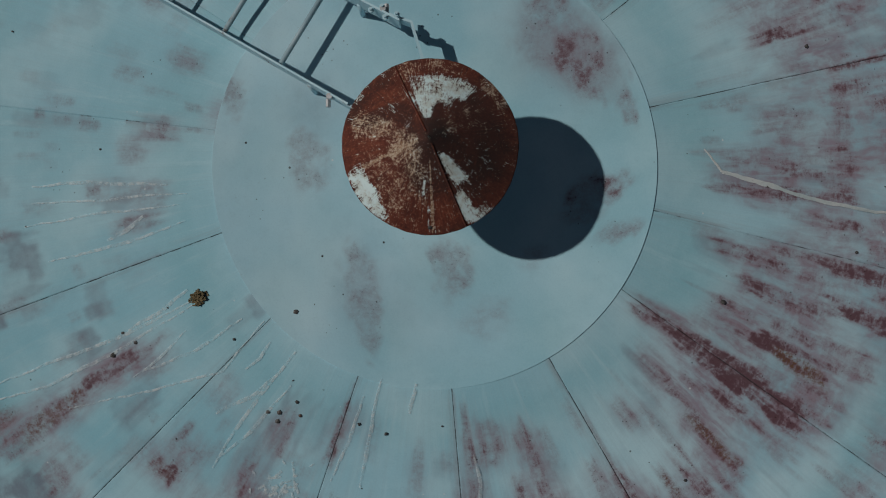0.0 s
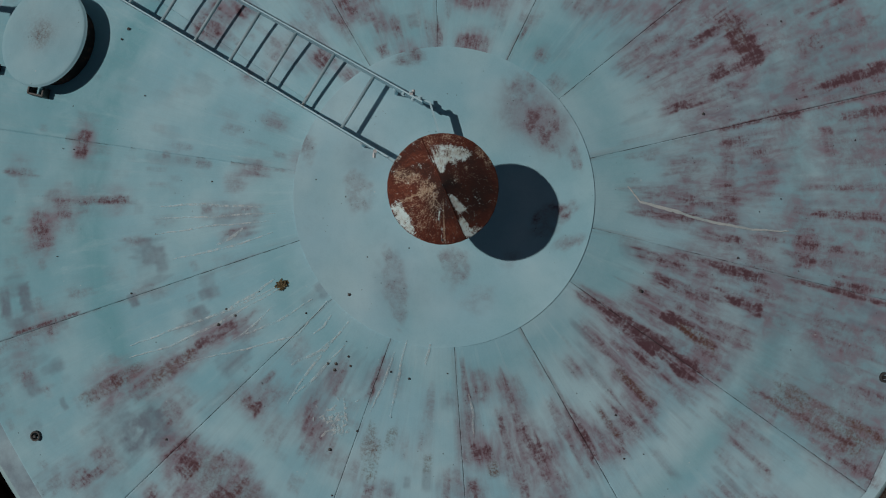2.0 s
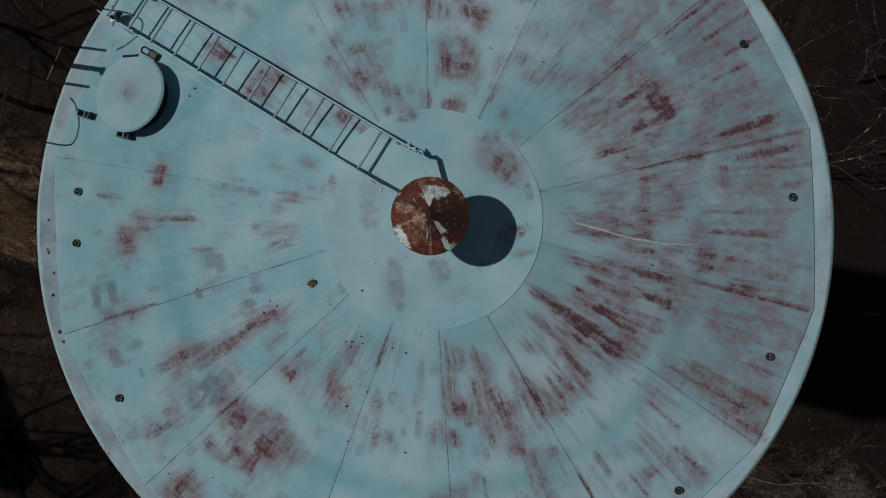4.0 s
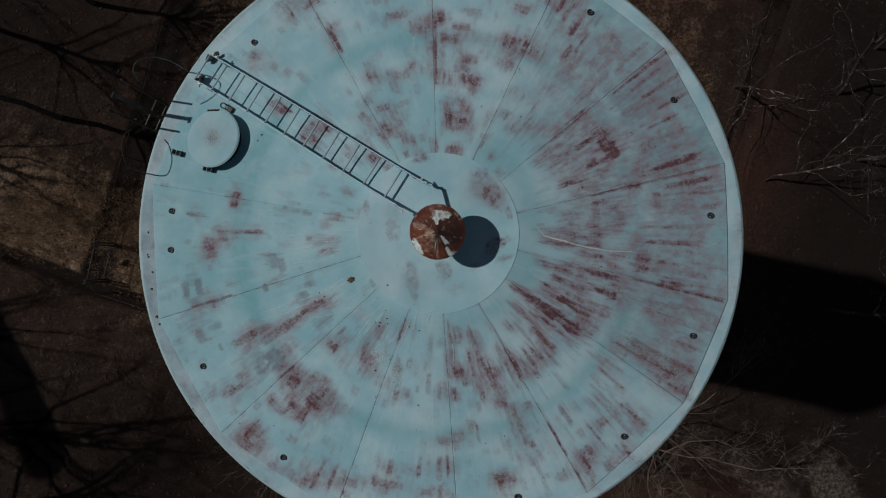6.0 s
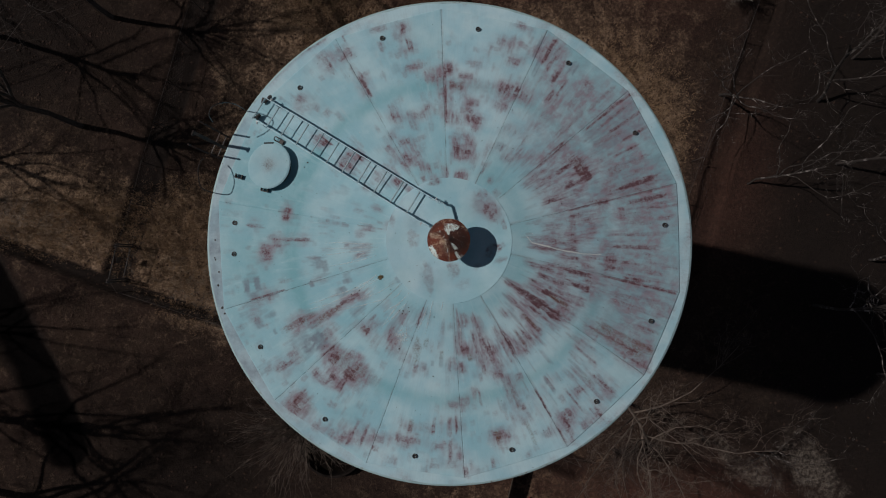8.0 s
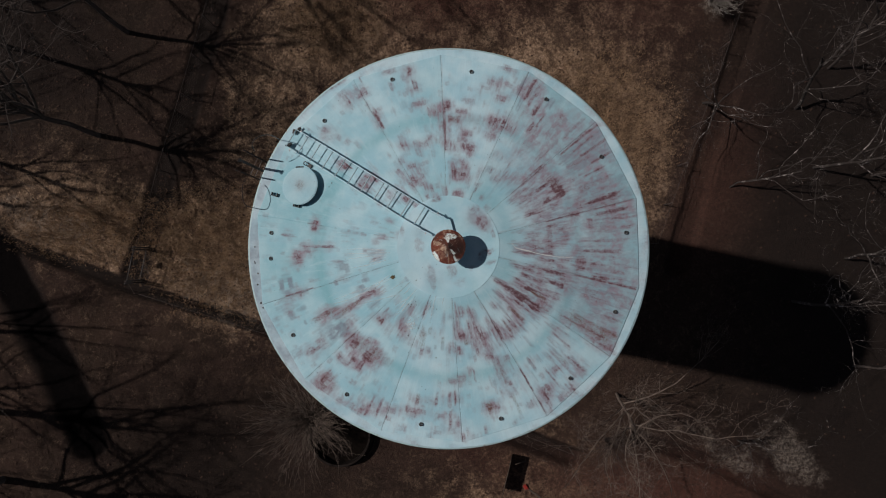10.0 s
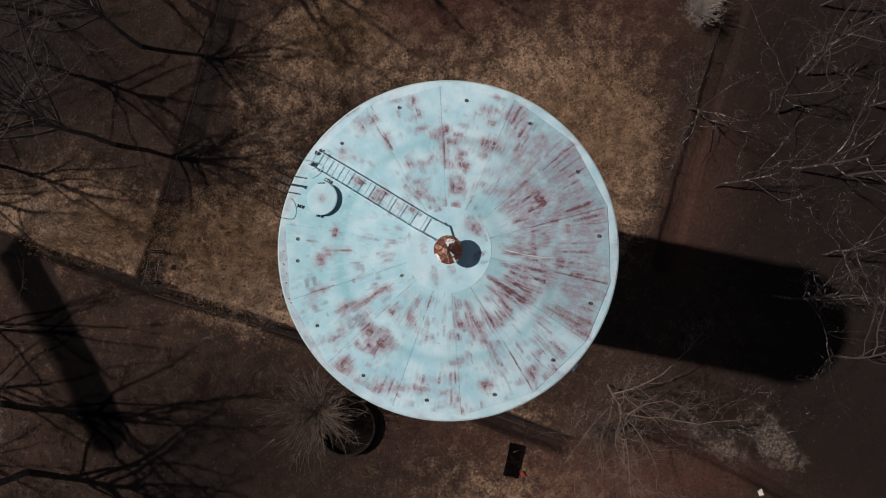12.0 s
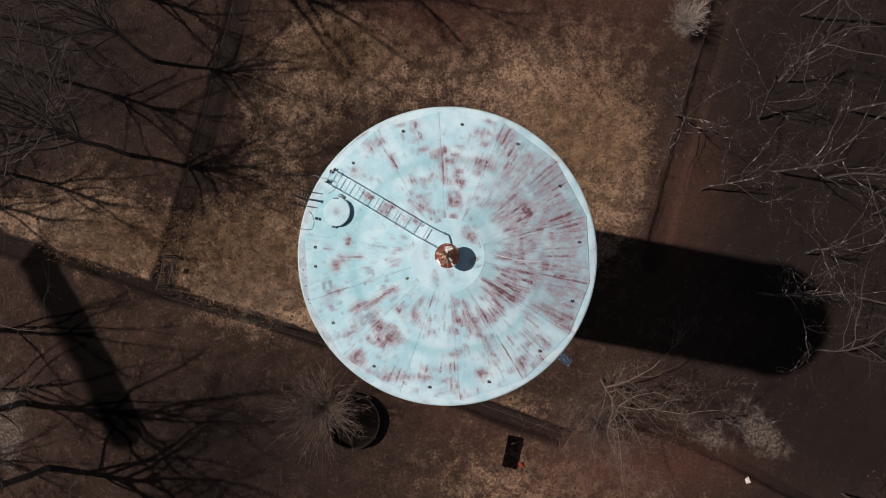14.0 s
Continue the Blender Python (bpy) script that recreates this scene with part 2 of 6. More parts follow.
def ground_mat():
    """Dark leaf litter, dead straw-coloured grass, damp ditches, tree shade painted in."""
    m = Nodes("winter_ground", 0.95)
    p = m.where()
    straw, red, pale, damp_shade = m.attr("straw"), m.attr("red"), m.attr("pale"), m.attr("damp_shade")
    big, mid = m.noise(p, 0.22, 4), m.noise(p, 1.1, 6, 0.68)
    fine, tuft = m.noise(p, 5.5, 7, 0.78), m.noise(p, 19.0, 5, 0.8)
    patch = m.noise(p, 0.55, 7, 0.72, 0.5)
    c = m.mix(m.ramp(patch, 0.32, 0.66), (0.020, 0.0112, 0.0096), (0.066, 0.039, 0.030))
    c = m.mix(m.ramp(mid, 0.42, 0.70, 0.0, 0.6), c, (0.030, 0.018, 0.015))
    c = m.mix(m.ramp(big, 0.4, 0.65, 0.0, 0.4), c, (0.048, 0.034, 0.022))
    c = m.mix(m.ramp(fine, 0.48, 0.66, 0.0, 0.75), c, (0.094, 0.063, 0.046))
    c = m.mix(m.math("MULTIPLY", m.ramp(m.noise(p, 1.7, 7, 0.75, 0.8), 0.52, 0.64), m.ramp(tuft, 0.42, 0.60)), c, (0.17, 0.118, 0.082))
    grass = m.mix(m.ramp(fine, 0.34, 0.62), (0.125, 0.078, 0.050), (0.60, 0.425, 0.285))
    grass = m.mix(m.ramp(m.noise(p, 2.2, 6, 0.72), 0.46, 0.64, 0.0, 0.7), grass, (0.125, 0.075, 0.046))
    clump = m.noise(p, 0.95, 6, 0.7, 0.6)
    grass = m.mix(m.ramp(clump, 0.46, 0.58, 0.0, 0.72), grass, (0.085, 0.055, 0.038))
    grass = m.mix(m.ramp(clump, 0.44, 0.32, 0.0, 0.45), grass, (0.56, 0.42, 0.30))
    edge = m.math("ADD", straw, m.math("MULTIPLY", m.math("SUBTRACT", fine, 0.5), 1.3))
    edge = m.math("ADD", edge, m.math("MULTIPLY", m.math("SUBTRACT", mid, 0.5), 2.2))
    c = m.mix(m.ramp(edge, 0.22, 0.95), c, grass)
    # damp ditch floors, plus woodland shade put into the ground colour
    c = m.mix(damp_shade, c, m.mix(m.ramp(fine, 0.35, 0.7), (0.0100, 0.0077, 0.0073), (0.0210, 0.0155, 0.0138)))
    c = m.mix(m.math("MULTIPLY", red, m.ramp(fine, 0.34, 0.62, 0.25, 0.8)), c, (0.118, 0.050, 0.037))
    litter = m.math("ADD", pale, m.math("MULTIPLY", m.math("SUBTRACT", mid, 0.5), 1.5))
    c = m.mix(m.math("MULTIPLY", m.ramp(litter, 0.35, 0.8), m.ramp(fine, 0.40, 0.62, 0.1, 0.9)), c, (0.285, 0.25, 0.21))
    c = m.mix(m.ramp(tuft, 0.40, 0.60, 0.6, 0.0), c, (0.020, 0.014, 0.010))
    d, tint = m.cells(p, 6.0)
    leaf = m.math("MULTIPLY", m.ramp(d, 0.10, 0.17, 1.0, 0.0), m.ramp(tint, 0.55, 0.75))
    c = m.mix(m.math("MULTIPLY", leaf, m.ramp(m.noise(p, 0.7, 3), 0.40, 0.6, 0.05, 0.5)), c, (0.065, 0.042, 0.031))
    # near-black strip along the broad gully, with no specular
    m.put(m.bsdf.inputs["Specular IOR Level"], m.ramp(m.attr("dark_band"), 0.0, 1.0, 0.15, 0.0))
    c = m.mix(m.attr("dark_band"), c, m.mix(m.ramp(fine, 0.35, 0.7), (0.0040, 0.0036, 0.0037), (0.0072, 0.0062, 0.0062)))
    return m.done(c, None, m.math("ADD", fine, m.math("MULTIPLY", tuft, 0.6)), 0.9, 0.15)


GROUND = ground_mat()


def bark(name, a, b, patchy=0.0):
    m = Nodes(name, 0.9)
    p = m.coords()
    n1, n2 = m.noise(p, 2.6, 5, 0.7), m.noise(m.scaled(p, (1, 1, 0.25)), 24.0, 5, 0.7)
    c = m.mix(m.ramp(n1, 0.3 + patchy, 0.7), a, b)
    c = m.mix(m.ramp(n2, 0.5, 0.7, 0.0, 0.5), c, (0.05, 0.04, 0.034))
    return m.done(c, None, n2, 0.6, 0.02)


BARK_DARK = bark("dark_bark", (0.030, 0.024, 0.021), (0.075, 0.062, 0.055))
BARK_PALE = bark("pale_bark", (0.026, 0.021, 0.018), (0.40, 0.37, 0.35), 0.2)
TWIG_DARK = bark("dark_twig", (0.028, 0.023, 0.020), (0.060, 0.050, 0.044))
BARK_TAN = bark("tan_bark", (0.055, 0.042, 0.034), (0.20, 0.16, 0.13))
SHRUB_TWIG = bark("brown_shrub_twig", (0.034, 0.024, 0.020), (0.070, 0.050, 0.042))
PALE_TWIG = bark("pale_shrub_twig", (0.20, 0.18, 0.16), (0.38, 0.35, 0.31))


# ---- building helpers ----
def smooth(me, on=True):
    me.polygons.foreach_set("use_smooth", [on] * len(me.polygons))


def raw(name, verts, faces, material, parent=None, label="", soft=False):
    me = bpy.data.meshes.new(name)
    me.from_pydata([tuple(v) for v in verts], [], faces)
    me.materials.append(material)
    if soft:
        smooth(me)
    me.update()
    ob = new(name, me)
    ob.parent = parent
    if label:
        ob["label"] = label
    return ob


def part(name, bm, material, parent=None, label="", soft=False):
    me = bpy.data.meshes.new(name)
    bmesh.ops.recalc_face_normals(bm, faces=bm.faces)
    bm.to_mesh(me)
    bm.free()
    me.materials.append(material)
    if soft:
        smooth(me)
    ob = new(name, me)
    ob.parent = parent
    if label:
        ob["label"] = label
    return ob


def thing(name, label, category, group="", kind="", at=(0, 0, 0)):
    ob = new(name)
    ob.location = at
    ob.empty_display_size = 0.2
    return tagged(ob, label, category, group, kind)


def add_box(bm, size, m=Matrix(), bevel=0.0):
    made = bmesh.ops.create_cube(bm, size=1.0, matrix=m @ Matrix.Diagonal((*size, 1)))
    if bevel:
        edges = list({e for v in made["verts"] for e in v.link_edges})
        bmesh.ops.bevel(bm, geom=edges, offset=bevel, segments=1, affect="EDGES")


def tube_data(points, radii, sides=8, cap=True):
    """Vertices and faces of a round bar along points."""
    verts, faces = [], []
    pts = [Vector(p) for p in points]
    n = len(pts)
    side = None
    for i, p in enumerate(pts):
        d = (pts[min(i + 1, n - 1)] - pts[max(i - 1, 0)]).normalized()
        if side is None:
            side = d.orthogonal().normalized()
        side = (side - d * side.dot(d)).normalized()
        up = d.cross(side)
        r = radii[i] if isinstance(radii, (list, tuple)) else radii
        for k in range(sides):
            a = 2 * math.pi * k / sides
            verts.append(p + (side * math.cos(a) + up * math.sin(a)) * r)
    for i in range(n - 1):
        for k in range(sides):
            a, b = i * sides + k, i * sides + (k + 1) % sides
            faces.append((a, b, b + sides, a + sides))
    if cap:
        faces.append(tuple(reversed(range(sides))))
        faces.append(tuple(range((n - 1) * sides, n * sides)))
    return verts, faces


def bar(name, points, r, material, parent=None, label="", sides=8):
    v, f = tube_data(points, r, sides)
    return raw(name, v, f, material, parent, label, soft=sides > 5)


def bent(points, steps=5, cut=0.35):
    """Points with rounded corners."""
    pts = [Vector(p) for p in points]
    out = [pts[0]]
    for a, b, c in zip(pts, pts[1:], pts[2:]):
        p0, p2 = b.lerp(a, cut), b.lerp(c, cut)
        for i in range(steps + 1):
            t = i / steps
            out.append(p0 * (1 - t) ** 2 + b * 2 * t * (1 - t) + p2 * t * t)
    out.append(pts[-1])
    return out


def lathe(profile, sides=64, close_top=False):
    verts, faces = [], []
    for r, z in profile:
        for k in range(sides):
            a = 2 * math.pi * k / sides
            verts.append((r * math.cos(a), r * math.sin(a), z))
    for i in range(len(profile) - 1):
        for k in range(sides):
            a, b = i * sides + k, i * sides + (k + 1) % sides
            faces.append((a, b, b + sides, a + sides))
    return verts, faces


def set_attr(ob, name, values, kind="FLOAT"):
    a = ob.data.attributes.new(name, kind, "POINT")
    a.data.foreach_set("value" if kind == "FLOAT" else "vector", np.asarray(values, dtype=np.float32).ravel())


def bump_xy(x, y, cx, cy, sx, sy, turn=0.0):
    c, s = math.cos(radians(turn)), math.sin(radians(turn))
    u, v = (x - cx) * c + (y - cy) * s, -(x - cx) * s + (y - cy) * c
    return np.exp(-((u / sx) ** 2 + (v / sy) ** 2))


def lattice(u, v, seed):
    """Smooth value noise between 0 and 1."""
    iu, iv = np.floor(u), np.floor(v)
    fu, fv = u - iu, v - iv
    fu, fv = fu * fu * (3 - 2 * fu), fv * fv * (3 - 2 * fv)

    def node(a, b):
        h = np.sin(a * 127.1 + b * 311.7 + seed * 74.7) * 43758.5453
        return h - np.floor(h)
    low = node(iu, iv) * (1 - fu) + node(iu + 1, iv) * fu
    high = node(iu, iv + 1) * (1 - fu) + node(iu + 1, iv + 1) * fu
    return low * (1 - fv) + high * fv


def step(x, lo, hi):
    t = np.clip((x - lo) / (hi - lo), 0, 1)
    return t * t * (3 - 2 * t)


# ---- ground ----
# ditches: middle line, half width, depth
DARK_BAND = [(-27.7, 0.1), (-26.3, -2.4), (-24.3, -5.9), (-22.6, -9.4), (-21.8, -11.4)]
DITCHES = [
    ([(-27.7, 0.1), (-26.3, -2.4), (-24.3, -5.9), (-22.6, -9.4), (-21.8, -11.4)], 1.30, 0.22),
    ([(-34.0, 2.9), (-30.2, 1.3), (-27.6, 0.5)], 0.75, 0.6),
    ([(-13.6, 19.0), (-14.6, 14.0), (-16.4, 7.8), (-18.4, 1.0), (-19.2, -1.6)], 0.80, 0.22),
    ([(19.3, 18.5), (16.9, 10.0), (14.4, 1.5), (13.8, -0.5)], 0.75, 0.35),
    ([(-30.2, 1.6), (-24.5, -0.2), (-18.7, -2.3), (-13.0, -3.9), (-8.4, -5.6)], 0.40, 0.42),
    ([(-1.0, -8.9), (2.1, -10.1), (7.4, -12.1)], 0.6, 0.6),
    ([(11.5, -10.9), (15.6, -12.3), (19.0, -13.9), (24.0, -16.7)], 0.42, 0.45),
]


def ditch_depth(x, y, soft=0.6):
    """How deep the ditches cut at each place, and how damp it is there."""
    cut, damp_shade = np.zeros(x.shape), np.zeros(x.shape)
    for line, half, depth in DITCHES:
        best = np.full(x.shape, 1e9)
        for (ax, ay), (bx, by) in zip(line, line[1:]):
            dx, dy = bx - ax, by - ay
            t = np.clip(((x - ax) * dx + (y - ay) * dy) / (dx * dx + dy * dy), 0, 1)
            best = np.minimum(best, np.hypot(x - ax - t * dx, y - ay - t * dy))
        best = best + half * (0.07 * np.sin(x * 1.1 + y) * np.sin(y * 0.9))
        cut = np.maximum(cut, depth * step(half * 1.15 - best, 0.0, half * (soft if depth < 1.5 else 0.55)))
        damp_shade = np.maximum(damp_shade, np.clip((half * 1.3 - best) / (half * 0.5), 0, 1) * (1.0 if depth < 1.5 else 0.3))
    return cut, damp_shade


def dark_band_mask(x, y):
    """Where the near-black strip in the broad gully lies, fading at its edges."""
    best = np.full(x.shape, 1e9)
    for (ax, ay), (bx, by) in zip(DARK_BAND, DARK_BAND[1:]):
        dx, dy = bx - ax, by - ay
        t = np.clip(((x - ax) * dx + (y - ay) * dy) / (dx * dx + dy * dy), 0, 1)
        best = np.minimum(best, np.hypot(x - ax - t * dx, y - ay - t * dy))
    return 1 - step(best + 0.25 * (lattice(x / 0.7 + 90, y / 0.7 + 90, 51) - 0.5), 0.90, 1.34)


def ground_height(x, y):
    """Gently uneven ground, level under the tank, with steep-sided ditches."""
    h = 0.10 * np.sin(x * 0.31 + 1.0) * np.sin(y * 0.27) + 0.05 * np.sin(x * 0.9 + y * 0.7) + 0.03 * np.sin(x * 2.3 - y * 1.9)
    h = h * np.clip((np.hypot(x, y) - 4.2) / 3.0, 0, 1) * np.clip((60 - np.hypot(x, y)) / 20, 0, 1)
    return h - ditch_depth(x, y)[0]


def ground_z(x, y):
    return float(ground_height(np.array([float(x)]), np.array([float(y)]))[0])


def axis(lo, hi, step):
    near = np.arange(lo, hi + step / 2, step)
    far = np.array([6, 16, 40, 100, 250, 700, 2500.0])
    return np.concatenate([lo - far[::-1], near, hi + far])


def build_ground():
    xs, ys = axis(-36, 36, 0.13), axis(-22, 22, 0.13)
    x, y = np.meshgrid(xs, ys)
    x, y = x.ravel(), y.ravel()
    z = ground_height(x, y)
    nx = len(xs)
    corner = (np.arange(len(ys) - 1)[:, None] * nx + np.arange(nx - 1)[None, :]).ravel()
    faces = np.stack([corner, corner + 1, corner + nx + 1, corner + nx], 1).tolist()
    g = raw("ground", np.stack([x, y, z], 1).tolist(), faces, GROUND, soft=True)
    tagged(g, "brown winter ground with leaf litter and straw-coloured dead grass", "ground", kind="structure")
    b = lambda *a: bump_xy(x, y, *a)
    straw = 1.9 * b(-7.2, 14.0, 2.4, 2.0) + 1.4 * b(8.0, 9.3, 3.9, 2.2, -35) + 1.8 * b(10.9, 4.6, 2.2, 4.8, -15) + 0.42 * b(9, 14.5, 6, 4) + 0.5 * b(4, -9.8, 4, 1.6, -15) + 0.62 * b(3.5, -15, 6, 3) + 0.42 * b(12, -15.5, 7, 2.5)
    straw += 1.9 * b(-12.6, -0.9, 4.4, 3.2) + 2.0 * b(-22.2, 1.9, 3.8, 2.1, -18) + 0.8 * b(-10.5, -3.2, 3.0, 1.6, -25)
    straw += 0.7 * b(-27.0, 2.6, 4.0, 1.3, -12) + 0.55 * b(1, 11.5, 10, 2.8) + 0.55 * b(-4, 14.5, 6, 3) + 0.72 * b(-11, 8.5, 3.2, 6) + 0.85 * b(-24.5, 2.0, 6, 2.5, -10) + 0.5 * b(-15.5, 1.5, 3.5, 2.5) + 0.35 * b(-24, 7, 5, 3)
    pale = 0.7 * b(-24, 1.7, 6, 2.0, -14) + 0.7 * b(-13, -2.2, 4.5, 2.8, -15) + 0.9 * b(16.1, 15.7, 1.1, 1.4) + 0.9 * b(-29.8, -11.2, 1.7, 3.8) + 0.6 * b(15.5, -10.8, 3.5, 0.9, -28) + 0.85 * b(20.8, -11.9, 2.9, 1.5, -48) + 0.5 * b(17.4, -12.6, 1.6, 0.7, -15)
    red = 0.7 * b(15.9, 3.6, 2.2, 5.5, -17) + 0.9 * b(-1.5, 15.5, 4.5, 2.6) + 0.8 * b(9, -14.5, 6, 2.5) + 1.0 * b(15, -14, 5, 2) + 0.5 * b(1, -11.5, 5, 1.2, -20) + 0.5 * b(12, 16, 4, 4) + 0.4 * b(4, 17.5, 9, 3)
    damp_shade = ditch_depth(x, y)[1]
    straw *= 1 - damp_shade
    damp_shade = damp_shade * (1 - 0.55 * b(16.5, 9, 4, 12))
    # broad tree shade painted into the ground: south-west, north-west, then east
    damp_shade = np.maximum(damp_shade, np.maximum(0.85 * b(-14, -13, 9, 6), 1.0 * b(-27, 13, 10, 8)))
    damp_shade = np.maximum(damp_shade, np.maximum(1.6 * b(27, 6, 11, 18), 1.3 * b(27, -9, 11, 10)).clip(0, 1))
    for name, v in (("straw", straw), ("pale", pale), ("red", red), ("damp_shade", damp_shade), ("dark_band", dark_band_mask(x, y))):
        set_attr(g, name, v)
    return g


build_ground()

# ---- the water tank ----
SLOPE = 0.314
SEAMS = [-162.6, -137.0, -109.8, -85.4, -59.1, -33.4, -11.5, 15.2, 40.8, 65.7, 92.6, 119.8, 145.0, 170.6]
PLATE_R0, PLATE_R1, CENTRE_R = 0.895, 3.675, 0.905
tank = thing("water_tank", "tall steel water tank with a faded, rust-stained teal roof", "water tank")


def roof_z(r):
    return RIM_Z + SLOPE * (RIM_R - max(r, CENTRE_R))


def on_roof(x, y, up=0.0):
    return Vector((x, y, roof_z(math.hypot(x, y)) + 0.014 + up))


# worn strokes in the paint, ring by ring: angle, radius, width across, length down the slope, power
EAST_INNER = [
    (-34, 1.2, 0.097, 0.37, 0.95), (3, 1.29, 0.041, 0.4, 0.35), (-3, 1.32, 0.082, 0.36, 0.6), (-15, 1.37, 0.066, 0.36, 0.8), (-25, 1.42, 0.066, 0.27, 0.5),
    (-34, 1.49, 0.12, 0.4, 1.2), (-29, 1.51, 0.075, 0.24, 0.6), (8, 1.52, 0.075, 0.28, 0.7), (1, 1.53, 0.32, 0.08, 0.4), (-4, 1.58, 0.037, 0.57, 0.7),
    (-20, 1.61, 0.075, 0.47, 0.85), (-14, 1.67, 0.11, 0.36, 0.7), (-24, 1.72, 0.059, 0.28, 0.9), (-27, 1.77, 0.093, 0.46, 1), (-34, 1.81, 0.13, 0.46, 1.3),
    (0, 1.81, 0.25, 0.16, 0.65), (-7, 1.82, 0.059, 0.28, 0.9), (8, 1.84, 0.3, 0.1, 0.55), (12, 1.92, 0.068, 0.18, 0.65), (-31, 1.99, 0.13, 0.3, 0.6),
]
EAST_INNER_MORE = [
    (-13, 1.99, 0.064, 0.34, 1.25), (-18, 2.03, 0.12, 0.42, 1.1), (-24, 2.06, 0.094, 0.33, 0.8), (-9, 2.08, 0.26, 0.21, 0.55), (9, 2.08, 0.06, 0.16, 0.8),
    (15, 2.1, 0.034, 0.57, 1), (6, 2.15, 0.17, 0.1, 0.5), (-15, 2.17, 0.078, 0.22, 0.8), (-19, 2.27, 0.078, 0.3, 0.45), (15, 2.38, 0.15, 0.19, 0.75),
]
EAST_OUTER = [
    (-5, 2.43, 0.41, 0.18, 0.75), (-31, 2.51, 0.1, 0.34, 0.6), (-8, 2.59, 0.069, 0.32, 0.7), (-6, 2.6, 0.051, 0.26, 0.8), (10, 2.65, 0.2, 0.09, 0.7),
    (-17, 2.82, 0.1, 0.49, 0.5), (-1, 2.84, 0.069, 0.7, 1), (3, 2.89, 0.052, 0.97, 0.6), (-11, 2.91, 0.061, 0.33, 1.2), (-19, 2.91, 0.078, 0.55, 0.5),
    (10, 2.93, 0.39, 0.52, 0.3), (15, 2.95, 0.026, 1.25, 0.9), (6, 3, 0.043, 0.41, 0.5), (-12, 3.01, 0.035, 1.28, 1.2), (-5, 3.07, 0.31, 0.17, 0.35),
    (-29, 3.1, 0.19, 0.85, 0.45), (-8, 3.11, 0.061, 0.42, 0.5), (13, 3.13, 0.07, 0.66, 1), (-24, 3.15, 0.07, 0.55, 0.35), (-31, 3.28, 0.16, 0.89, 0.55),
]
EAST_OUTER_MORE = [
    (11, 3.34, 0.079, 0.21, 0.6), (7, 3.34, 0.061, 0.23, 0.6), (-23, 3.36, 0.044, 0.39, 0.7), (-16, 3.38, 0.14, 0.59, 0.3), (-27, 3.38, 0.079, 0.38, 0.8),
    (-12, 3.43, 0.062, 0.39, 0.6), (10, 3.44, 0.044, 0.38, 0.6), (-32, 3.55, 0.097, 0.42, 1), (-18, 3.56, 0.071, 0.33, 0.5),
]
NORTH_EAST_INNER = [
    (46, 0.96, 0.12, 0.09, 0.4), (56, 1.04, 0.096, 0.08, 0.55), (65, 1.13, 0.032, 0.11, 0.7), (55, 1.49, 0.11, 0.09, 0.5), (52, 1.61, 0.082, 0.1, 0.4),
    (37, 1.63, 0.1, 0.56, 0.45), (23, 1.64, 0.1, 0.32, 0.4), (33, 1.74, 0.059, 0.23, 0.85), (22, 1.82, 0.076, 0.6, 0.8), (26, 1.87, 0.042, 0.33, 0.4),
    (41, 1.98, 0.076, 0.56, 0.8), (33, 1.99, 0.068, 0.23, 0.85), (33, 2.02, 0.067, 0.3, 0.7), (25, 2.13, 0.069, 0.42, 0.7), (41, 2.21, 0.093, 0.51, 0.5),
    (35, 2.21, 0.13, 0.26, 0.6), (30, 2.26, 0.42, 0.18, 0.9), (29, 2.27, 0.26, 0.21, 0.85), (28, 2.27, 0.27, 0.17, 1), (53, 2.37, 0.15, 0.5, 0.3),
]
NORTH_EAST_OUTER = [
    (63, 2.47, 0.18, 0.17, 0.7), (45, 2.56, 0.094, 0.59, 0.5), (55, 2.72, 0.15, 0.26, 0.7), (24, 2.74, 0.13, 0.2, 0.8), (34, 2.93, 0.13, 0.52, 0.5),
    (18, 2.95, 0.11, 0.97, 0.85), (18, 2.97, 0.061, 0.56, 1), (49, 2.97, 0.095, 0.47, 0.7), (55, 3, 0.078, 0.22, 0.5), (16, 3.01, 0.052, 0.6, 0.7),
    (58, 3.03, 0.096, 0.24, 0.85), (24, 3.04, 0.11, 0.7, 0.65), (28, 3.05, 0.035, 0.46, 1), (58, 3.16, 0.035, 0.43, 0.6), (38, 3.17, 0.044, 0.59, 0.9),
    (40, 3.19, 0.044, 1.07, 1), (44, 3.22, 0.061, 0.63, 0.6), (49, 3.24, 0.19, 0.13, 0.6), (64, 3.26, 0.087, 0.28, 0.75), (35, 3.27, 0.052, 0.68, 0.9),
]
NORTH_EAST_OUTER_MORE = [
    (61, 3.32, 0.053, 0.54, 0.7), (63, 3.35, 0.044, 0.47, 1), (31, 3.36, 0.053, 0.54, 0.8), (63, 3.46, 0.11, 0.25, 0.75),
]
